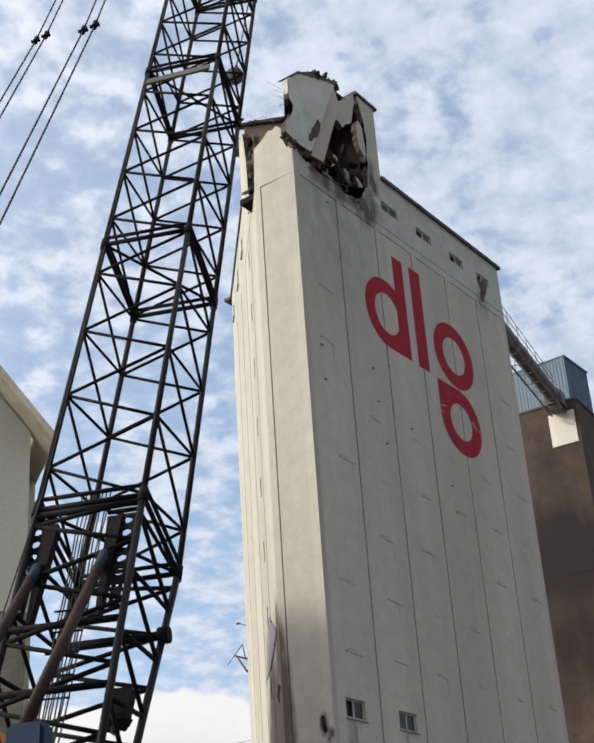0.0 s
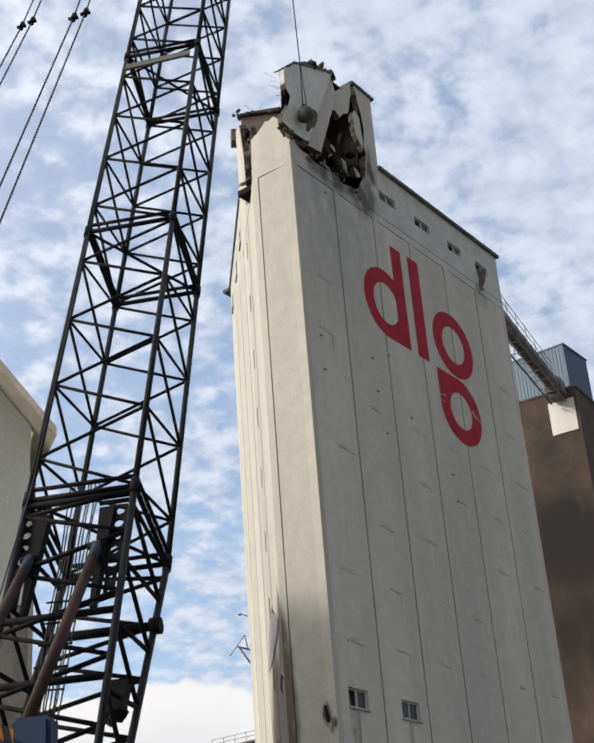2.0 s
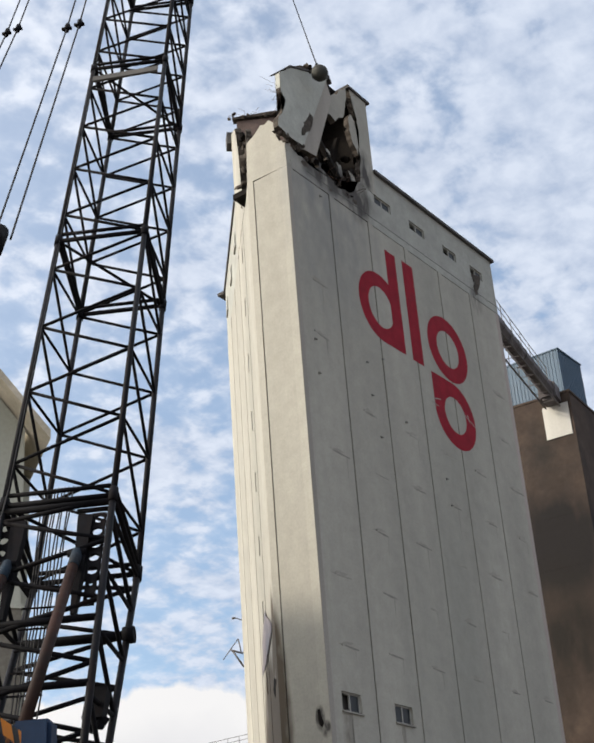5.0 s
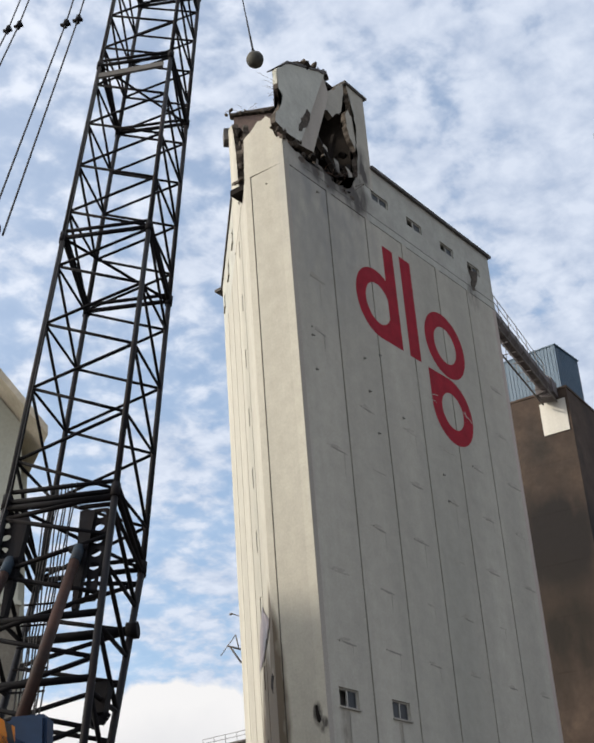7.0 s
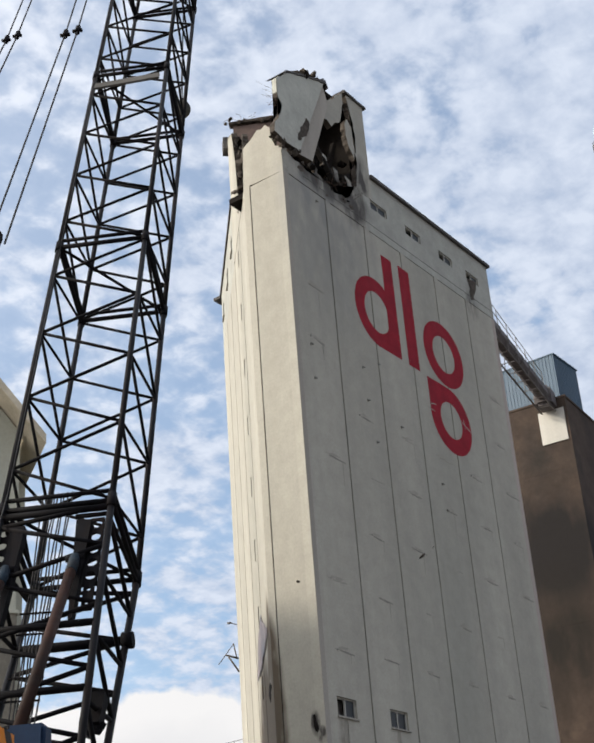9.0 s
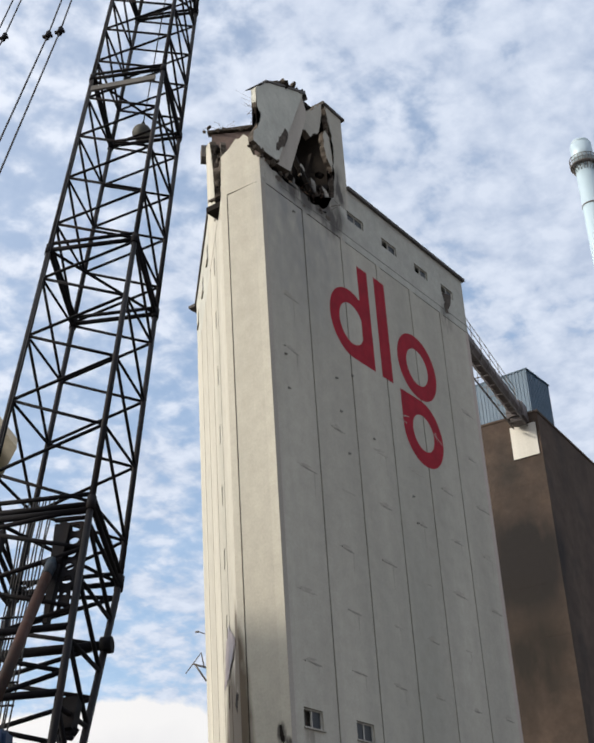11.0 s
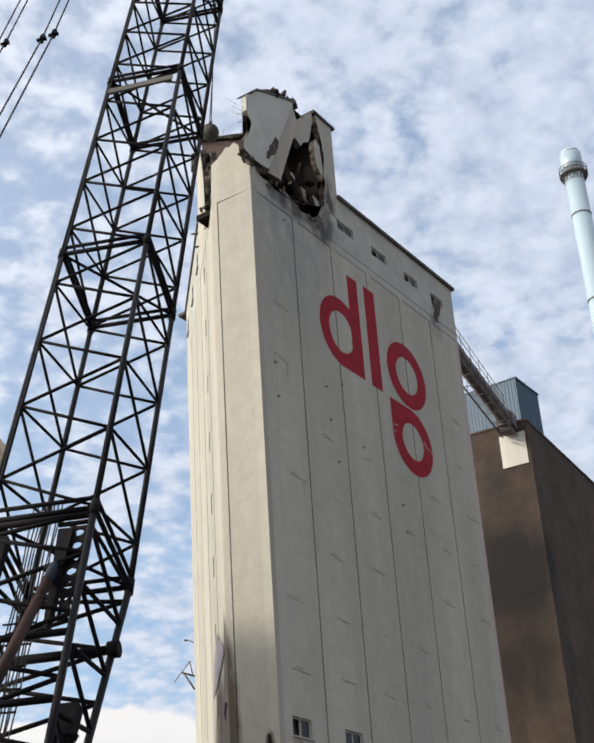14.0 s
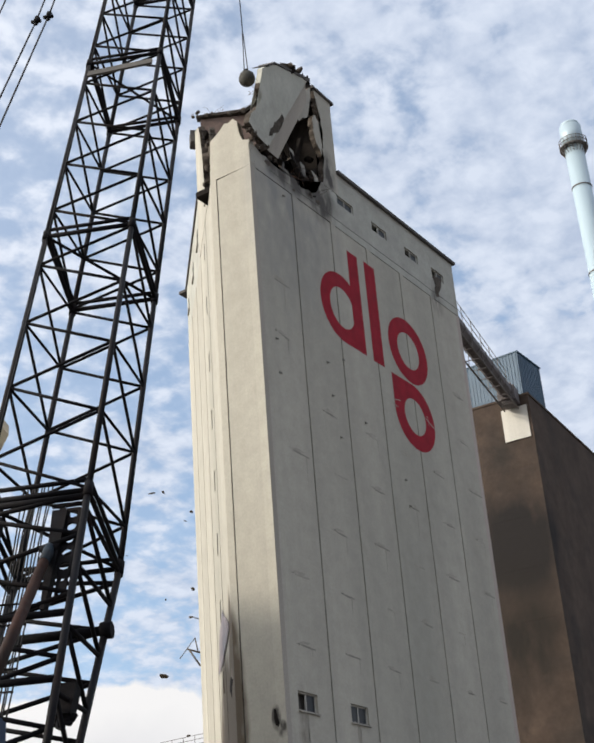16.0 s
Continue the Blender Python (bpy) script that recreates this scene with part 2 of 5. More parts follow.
M_SLEEVE = material("faded_blue_sleeve", (0.010, 0.022, 0.036), 0.65, 0.0, vary=0.35, grain=3.0, stain=(0.025, 0.022, 0.02), stain_amt=0.6, spec=0.2)


def hazard_material():
    """Orange paint with slanting black warning stripes."""
    m = material("hazard_stripe_paint", (0.60, 0.19, 0.006), 0.6, vary=0.2, spec=0.2)
    nt = m.node_tree
    b = nt.nodes["Principled BSDF"]
    was = b.inputs["Base Color"].links[0].from_socket
    tc, wv, gt, mx = [nt.nodes.new(k) for k in ("ShaderNodeTexCoord", "ShaderNodeTexWave", "ShaderNodeMath", "ShaderNodeMix")]
    wv.bands_direction = "DIAGONAL"
    wv.inputs["Scale"].default_value = 0.85
    nt.links.new(tc.outputs["Object"], wv.inputs["Vector"])
    gt.operation = "LESS_THAN"
    gt.inputs[1].default_value = 0.32
    nt.links.new(wv.outputs["Fac"], gt.inputs[0])
    mx.data_type = "RGBA"
    nt.links.new(gt.outputs[0], mx.inputs[0])
    nt.links.new(was, mx.inputs[6])
    mx.inputs[7].default_value = (0.012, 0.011, 0.010, 1)
    nt.links.new(mx.outputs[2], b.inputs["Base Color"])
    return m


M_ORANGE = hazard_material()
M_CABLE = material("steel_rope", (0.006, 0.006, 0.008), 0.8, 0.0, vary=0.3)
M_BALL = material("forged_steel_ball", (0.040, 0.040, 0.034), 0.75, 0.25, vary=0.4, grain=2.2, fine=14, stain=(0.075, 0.072, 0.062), stain_amt=0.45, bump=1.0)
# the two smears darken broad areas of the end wall
M_BROWN = material("brown_concrete", (0.066, 0.048, 0.038), 0.95, vary=0.25, grain=0.4, stain=(0.032, 0.027, 0.024), stain_amt=0.95, fine=2.5, spec=0.2, mottle=0.14,
                   smears=[((47.4, 9.2, 36.0), (4.0, 7.0, 5.5), (0.018, 0.016, 0.016), 1.7), ((47.4, 12.0, 27.0), (5.0, 9.0, 9.0), (0.020, 0.017, 0.015), 1.1)])
M_CORR = material("blue_corrugated_sheet", (0.027, 0.070, 0.120), 0.55, 0.0, vary=0.12, grain=0.6)
M_GALV = material("galvanised_steel", (0.115, 0.105, 0.10), 0.7, 0.2, vary=0.3, grain=1.2)
M_CASING = material("dull_grey_casing", (0.105, 0.092, 0.095), 0.75, 0.1, vary=0.25, grain=0.8, stain=(0.06, 0.05, 0.05), stain_amt=0.7)
M_WHITE = material("white_render", (0.50, 0.485, 0.445), 0.85, vary=0.15, grain=0.6, stain=(0.36, 0.34, 0.30), stain_amt=0.6, streak=True)
M_CHIM = material("pale_chimney_steel", (0.34, 0.43, 0.49), 0.45, 0.15, vary=0.10, grain=0.25, stain=(0.27, 0.35, 0.41), stain_amt=0.5, streak=True)
M_LEFT = material("mossy_white_render", (0.40, 0.40, 0.335), 0.9, vary=0.18, grain=0.5, stain=(0.36, 0.36, 0.28), stain_amt=0.6, streak=True)
M_PLINTH = material("dark_mottled_render", (0.17, 0.155, 0.125), 0.95, vary=0.35, grain=0.8, stain=(0.075, 0.066, 0.052), stain_amt=0.9, mottle=0.2)
M_SOFFIT = material("weathered_soffit", (0.56, 0.50, 0.39), 0.9, vary=0.25, grain=0.9, stain=(0.27, 0.23, 0.17), stain_amt=0.5)
M_GROUND = material("yard_concrete", (0.15, 0.135, 0.115), 0.95, vary=0.3, grain=0.2, fine=6)

M_SHEET = material("faded_sheet", (0.19, 0.165, 0.18), 0.7, vary=0.4, grain=1.6, stain=(0.10, 0.115, 0.15), stain_amt=0.95)


def glass_material():
    m = bpy.data.materials.new("window_glass")
    m.use_nodes = True
    b = m.node_tree.nodes["Principled BSDF"]
    b.inputs["Base Color"].default_value = (0.03, 0.035, 0.04, 1)
    b.inputs["Roughness"].default_value = 0.3
    b.inputs["Specular IOR Level"].default_value = 0.12
    return m


M_GLASS = glass_material()


# Mesh helpers.
def part(name, bm, mat, parent=None, label=""):
    me = bpy.data.meshes.new(name)
    bmesh.ops.recalc_face_normals(bm, faces=bm.faces)
    bm.to_mesh(me)
    bm.free()
    for m in (mat if isinstance(mat, (list, tuple)) else [mat]):
        me.materials.append(m)
    ob = new(name, me)
    ob.parent = parent
    if label:
        ob["label"] = label
    return ob


def thing(name, label, category, loc=(0, 0, 0), group="", kind=""):
    ob = new(name)
    ob.location = loc
    return tagged(ob, label, category, group, kind)


HEX = ((0, 1, 3, 2), (4, 6, 7, 5), (0, 4, 5, 1), (2, 3, 7, 6), (0, 2, 6, 4), (1, 5, 7, 3))


def hexa(bm, P, mi=0):
    v = [bm.verts.new(p) for p in P]
    for f in HEX:
        bm.faces.new([v[i] for i in f]).material_index = mi


def box(bm, lo, hi, m=None, mi=0):
    P = [Vector((x, y, z)) for x in (lo[0], hi[0]) for y in (lo[1], hi[1]) for z in (lo[2], hi[2])]
    hexa(bm, [m @ p for p in P] if m else P, mi)


def tube(bm, a, b, r, n=8, r2=None, cap=True, mi=0):
    a, b = Vector(a), Vector(b)
    q = (b - a).to_track_quat("Z", "Y")
    ra, rb = [], []
    for i in range(n):
        e = Vector((math.cos(2 * math.pi * i / n), math.sin(2 * math.pi * i / n), 0))
        ra.append(bm.verts.new(a + q @ (e * r)))
        rb.append(bm.verts.new(b + q @ (e * (r if r2 is None else r2))))
    for i in range(n):
        f = bm.faces.new((ra[i], ra[(i + 1) % n], rb[(i + 1) % n], rb[i]))
        f.smooth, f.material_index = n > 5, mi
    if cap:
        bm.faces.new(ra[::-1]).material_index = mi
        bm.faces.new(rb).material_index = mi


class Wall:
    """A wall line: origin, run along u, outside to the right of u."""

    def __init__(self, o, e):
        self.o = Vector((o[0], o[1], 0))
        d = Vector((e[0] - o[0], e[1] - o[1], 0))
        self.len = d.length
        self.u = d.normalized()
        self.n = Vector((self.u.y, -self.u.x, 0))

    def p(self, s, z, d=0.0):
        return self.o + self.u * s + self.n * d + Vector((0, 0, z))

    def box(self, bm, s0, s1, z0, z1, d0, d1, mi=0):
        hexa(bm, [self.p(s, z, d) for s in (s0, s1) for d in (d1, d0) for z in (z0, z1)], mi)

    def holed(self, bm, s0, s1, z0, z1, d0, d1, holes):
        """Wall with rectangular openings (s0, s1, z0, z1) that do not overlap in s."""
        at = s0
        for a, b, c, e in sorted(holes):
            if a > at:
                self.box(bm, at, a, z0, z1, d0, d1)
            if c > z0:
                self.box(bm, a, b, z0, c, d0, d1)
            if e < z1:
                self.box(bm, a, b, e, z1, d0, d1)
            at = b
        if at < s1:
            self.box(bm, at, s1, z0, z1, d0, d1)
        bmesh.ops.remove_doubles(bm, verts=bm.verts, dist=0.0005)

    def outline(self, bm, pts, d0, d1, rough=0.12, step=0.3, seed=1, keep=(), mi_edge=1):
        """A slab with a broken outline; the edges whose first corner is in keep stay straight."""
        rnd = random.Random(seed)
        ring = []
        for i, (a, b) in enumerate(zip(pts, pts[1:] + pts[:1])):
            n = max(1, int(math.hypot(b[0] - a[0], b[1] - a[1]) / step))
            for k in range(n):
                s, z = a[0] + (b[0] - a[0]) * k / n, a[1] + (b[1] - a[1]) * k / n
                j = 0 if (i in keep and k) or (i in keep and (i - 1) % len(pts) in keep) else rough
                if k == 0 and i in keep:
                    j = 0
                ring.append((s + rnd.uniform(-j, j), z + rnd.uniform(-j, j)))
        fr = [bm.verts.new(self.p(s, z, d1)) for s, z in ring]
        bk = [bm.verts.new(self.p(s + rnd.uniform(-rough, rough) * 0.6, z + rnd.uniform(-rough, rough) * 0.6, d0)) for s, z in ring]
        faces = [bm.faces.new(fr), bm.faces.new(bk[::-1])]
        n = len(ring)
        for i in range(n):
            bm.faces.new((fr[(i + 1) % n], fr[i], bk[i], bk[(i + 1) % n])).material_index = mi_edge
        bmesh.ops.triangulate(bm, faces=faces)
        bmesh.ops.recalc_face_normals(bm, faces=bm.faces)


def chunk(bm, c, r, seed, flat=0.7):
    rnd = random.Random(seed)
    res = bmesh.ops.create_icosphere(bm, subdivisions=1, radius=1.0)
    q = Euler((rnd.uniform(0, 6), rnd.uniform(0, 6), rnd.uniform(0, 6))).to_matrix()
    sc = Vector((rnd.uniform(0.6, 1.3), rnd.uniform(0.5, 1.1), rnd.uniform(0.3, 1.0) * flat))
    for v in res["verts"]:
        p = v.co * rnd.uniform(0.7, 1.25)
        v.co = Vector(c) + q @ Vector((p.x * sc.x, p.y * sc.y, p.z * sc.z)) * r


# Ground.
def build_ground():
    bm = bmesh.new()
    bmesh.ops.create_grid(bm, x_segments=8, y_segments=8, size=2500)
    tagged(part("ground", bm, M_GROUND), "dusty grey concrete yard reaching the horizon", "ground", kind="structure")


build_ground()

# Grain silo: front, end pier, slanting wall.
GROOVE, ROOF, BAY = 44.8, 49.05, 4.0
DIAG = Vector((math.cos(radians(43.5)), math.sin(radians(43.5)), 0))
PIER_Y = 2.86
FAR = Vector((0, PIER_Y, 0)) + DIAG * 19.3
FRONT = Wall((0, 0), (24, 0))
PIER = Wall((0, PIER_Y), (0, 0))
SLANT = Wall((FAR.x, FAR.y), (0, PIER_Y))


def window(parent, wall, s0, s1, z0, z1, depth=0.16, broken=False, panes=2, sill=True):
    w = part("window", frame_mesh(wall, s0, s1, z0, z1, depth, panes), M_FRAME, parent, "grey-white casement window in the concrete wall")
    ws = (s1 - s0 - 0.07) / panes
    for i in range(panes):
        if broken and i == 0:
            continue
        bm = bmesh.new()
        a = s0 + 0.035 + ws * i
        wall.box(bm, a + 0.02, a + ws - 0.02, z0 + 0.04, z1 - 0.04, -depth - 0.012, -depth)
        part("pane", bm, M_GLASS, w)
    if not sill:
        return
    bm = bmesh.new()
    wall.box(bm, s0 - 0.06, s1 + 0.06, z0 - 0.09, z0 - 0.02, -0.1, 0.09)
    part("sill", bm, M_PATCH, w)


def frame_mesh(wall, s0, s1, z0, z1, depth, panes):
    bm = bmesh.new()
    f = 0.07
    wall.box(bm, s0, s1, z0, z0 + f, -depth - 0.05, -depth + 0.04)
    wall.box(bm, s0, s1, z1 - f, z1, -depth - 0.05, -depth + 0.04)
    for i in range(panes + 1):
        a = s0 + (s1 - s0 - f) * i / panes
        wall.box(bm, a, a + f, z0 + f, z1 - f, -depth - 0.05, -depth + 0.04)
    return bm


def build_silo():
    silo = thing("grain_silo", "tall dirty white concrete grain silo with a smashed top corner", "silo")
    # core behind the panels
    bm = bmesh.new()
    ring = [(0.52, 0.52), (23.6, 0.52), (23.7, 16.5), (FAR.x + 0.3, 15.6), (0.5, 2.65)]
    lo, hi = [bm.verts.new((x, y, 0)) for x, y in ring], [bm.verts.new((x, y, 44.6)) for x, y in ring]
    bm.faces.new(lo[::-1]), bm.faces.new(hi)
    for i in range(5):
        bm.faces.new((lo[i], lo[(i + 1) % 5], hi[(i + 1) % 5], hi[i]))
    part("core", bm, M_CORE, silo)
    bm = bmesh.new()
    for i in range(1, 6):
        FRONT.box(bm, i * BAY - 0.2, i * BAY + 0.2, 0, 44.5, -0.45, -0.07)
    FRONT.box(bm, 0.55, 23.9, 44.5, 44.82, -0.45, -0.07)
    PIER.box(bm, 0.1, PIER_Y - 0.1, 0, 44.7, -0.5, -0.07)
    SLANT.box(bm, 0.1, SLANT.len - 0.3, 0, 44.6, -0.5, -0.07)
    part("joint_backing", bm, M_JOINT, silo, "dark recessed joints")
    # front panels, one a bay
    low_windows = {0: (1.06, 2.66), 1: (5.55, 7.15)}
    for i in range(6):
        a, b = i * BAY + (0.06 if i else 0.0), (i + 1) * BAY - (0.06 if i < 5 else 0.0)
        holes = []
        if i in low_windows:
            s = low_windows[i]
            holes = [(s[0], s[1], 14.55, 15.45)]
        bm = bmesh.new()
        FRONT.holed(bm, a, b, 0, GROOVE - 0.05, -0.5, 0.0, holes)
        p = part("wall_panel", bm, M_PAINT, silo)
        if holes:
            window(p, FRONT, *holes[0], broken=i == 0)
        # the head joint stops short of the strip beside each upright joint
        bm = bmesh.new()
        FRONT.box(bm, a + 0.004, i * BAY + 0.56, GROOVE - 0.048, GROOVE + 0.028, -0.3, -0.004)
        part("head_infill", bm, M_PAINT, silo)
    # end pier: framed panel and edge strips
    bm = bmesh.new()
    PIER.box(bm, 0.50, PIER_Y - 0.5, 0, GROOVE - 0.05, -0.5, 0.0)
    part("wall_panel", bm, M_PAINT, silo)
    bm = bmesh.new()
    PIER.box(bm, 0.0, 0.42, 0, GROOVE + 0.04, -0.5, 0.0)
    part("wall_panel", bm, M_PAINT, silo)
    bm = bmesh.new()
    FRONT.box(bm, 0.003, 0.38, 0.0, 44.7, -0.01, 0.004)
    part("corner_strip", bm, M_STRIP, silo, "darker strip along the corner")
    bm = bmesh.new()
    FRONT.box(bm, 23.55, 23.998, 0.0, 44.7, -0.01, 0.004)
    part("corner_strip", bm, M_EDGE, silo, "pinkish worn strip along the far corner")
    # slanting wall panels with slit windows
    n = 5
    wdt = SLANT.len / n
    for i in range(n):
        a, b = i * wdt + (0.11 if i else 0), (i + 1) * wdt - (0.11 if i < n - 1 else 0)
        bm = bmesh.new()
        if i == 3:
            c = SLANT.len - 5.2
            for k in range(9):
                z = 43.4 - 3.7 * k
                SLANT.box(bm, c - 0.25, c + 0.25, z - 3.7 + 0.6 if k < 8 else 0, z - 0.6, -0.5, 0.0)
            SLANT.box(bm, c - 0.25, c + 0.25, 44.0, GROOVE - 0.05, -0.5, 0.0)
            SLANT.box(bm, a, c - 0.25, 0, GROOVE - 0.05, -0.5, 0.0)
            SLANT.box(bm, c + 0.25, b, 0, GROOVE - 0.05, -0.5, 0.0)
        else:
            SLANT.box(bm, a, b, 0, GROOVE - 0.05, -0.5, 0.0)
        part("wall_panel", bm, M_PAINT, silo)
    # top storey band: sound part of the front
    wins = [(9.1, 10.95), (13.1, 14.9), (17.2, 18.9), (20.75, 22.4)]
    bm = bmesh.new()
    FRONT.holed(bm, 8.3, 24.0, GROOVE + 0.03, ROOF, -0.4, -0.012, [(a, b, 46.75, 47.4) for a, b in wins])
    band = part("upper_wall", bm, M_TOP, silo)
    for k, (a, b) in enumerate(wins):
        window(band, FRONT, a, b, 46.75, 47.4, 0.14, broken=k > 0, sill=False)
    # spalled hole below the last window
    bm = bmesh.new()
    FRONT.outline(bm, [(20.9, 46.9), (21.9, 46.9), (21.7, 46.1), (21.3, 45.2), (20.9, 45.3), (21.05, 46.0), (20.7, 46.5)], -0.02, 0.01, 0.17, seed=4, mi_edge=0)
    part("spalled_patch", bm, M_BROKEN, silo, "black scorched spalling under a window")
    # ledge line under the band
    bm = bmesh.new()
    FRONT.box(bm, 8.3, 23.98, GROOVE + 0.56, GROOVE + 0.60, -0.1, -0.004)
    part("string_line", bm, M_JOINT, silo)
    # slanting wall top storey
    sw = [SLANT.len - k for k in (17.9, 13.6, 9.6)]
    bm = bmesh.new()
    SLANT.holed(bm, 0.0, SLANT.len - 8.1, GROOVE + 0.05, ROOF, -0.4, -0.012, [(c - 0.45, c + 0.45, 46.5, 47.7) for c in sw])
    band2 = part("upper_wall", bm, M_TOP, silo)
    for c in sw:
        window(band2, SLANT, c - 0.45, c + 0.45, 46.5, 47.7, 0.14)
    # back and far end walls
    bm = bmesh.new()
    box(bm, (23.6, 0.51, 0), (24.0, 16.1, ROOF))
    box(bm, (FAR.x + 0.5, 15.7, 0), (23.6, 16.1, ROOF))
    part("rear_wall", bm, M_PAINT, silo)
    # roof slab with an overhanging dark edge
    bm = bmesh.new()
    o = 0.1
    A, B = SLANT.p(-0.3, 0, o), SLANT.p(SLANT.len - 8.1, 0, o)
    ring = [(9.3, -0.18), (24.25, -0.18), (24.25, 17.0), (A.x, 17.0), (A.x, A.y), (B.x, B.y), (6.5, 7.0), (9.3, 6.5)]
    lo, hi = [bm.verts.new((x, y, ROOF + 0.005)) for x, y in ring], [bm.verts.new((x, y, ROOF + 0.22)) for x, y in ring]
    bm.faces.new(lo[::-1]), bm.faces.new(hi)
    for i in range(len(ring)):
        j = (i + 1) % len(ring)
        bm.faces.new((lo[i], lo[j], hi[j], hi[i]))
    part("roof", bm, M_ROOFFELT, silo, "dark felted roof slab")
    # repair strips across the bays
    rnd = random.Random(7)
    for row in range(7):
        z = 17.75 + 3.37 * row
        for bay in range(6):
            if row > 4 and bay > 0 and bay < 5:
                continue
            if rnd.random() < 0.08:
                continue
            s = bay * BAY + 1.75 + rnd.uniform(-0.25, 0.45)
            ln = rnd.uniform(0.8, 1.5)
            zz = z + rnd.uniform(-0.12, 0.12)
            tilt = rnd.uniform(-0.10, 0.02)
            bm = bmesh.new()
            FRONT.outline(bm, [(s, zz), (s + ln * 0.5, zz + tilt * 0.5 - 0.02), (s + ln, zz + tilt), (s + ln * 0.97, zz + tilt + 0.05), (s + ln * 0.45, zz + tilt * 0.5 + 0.075), (s + 0.02, zz + 0.07)],
                          -0.01, 0.007, 0.018, 0.16, 2000 + row * 6 + bay, mi_edge=0)
            part("wall_scar", bm, M_MARK if rnd.random() < 0.8 else M_DRIP, silo)
            if rnd.random() < 0.75:
                bm = bmesh.new()
                h = rnd.uniform(0.15, 0.3)
                FRONT.outline(bm, [(s - 0.45, zz + h * 0.2), (s + 0.1, zz + 0.09), (s + ln * 0.5, zz + 0.1), (s + ln * 0.7, zz + h), (s + 0.2, zz + h * 1.25)], -0.01, 0.004, 0.05, 0.2, 2100 + row * 6 + bay, mi_edge=0)
                part("patch_mark", bm, M_DRIP, silo)
            if rnd.random() < 0.55:
                bm = bmesh.new()
                e = s + ln * rnd.uniform(0.55, 0.9)
                h = rnd.uniform(0.5, 1.6)
                FRONT.outline(bm, [(e, zz - 0.03), (e + 0.12, zz - 0.04), (e + 0.09, zz - h * 0.6), (e + 0.04, zz - h)], -0.01, 0.004, 0.015, 0.2, 2200 + row * 6 + bay, mi_edge=0)
                part("drip_mark", bm, M_DRIP, silo)
            if rnd.random() < 0.2:
                bm = bmesh.new()
                chunk(bm, FRONT.p(s - rnd.uniform(0.1, 0.25), zz + 0.05, 0.01), rnd.uniform(0.04, 0.07), 900 + row * 6 + bay)
                part("anchor_stub", bm, M_MARK, silo)
    # brackets and small holes
    for s, z in ((1.3, 34.2), (1.4, 32.2), (6.2, 34.6), (6.4, 32.6), (9.7, 32.0), (6.9, 30.2), (3.0, 44.2), (7.9, 35.4), (13.6, 29.6), (13.8, 28.0)):
        bm = bmesh.new()
        FRONT.box(bm, s, s + 0.24, z, z + 0.04, -0.01, 0.06)
        FRONT.box(bm, s, s + 0.05, z - 0.09, z, -0.01, 0.05)
        part("bracket", bm, M_RAW, silo, "rusty steel bracket stub")
    return silo



SILO = build_silo()


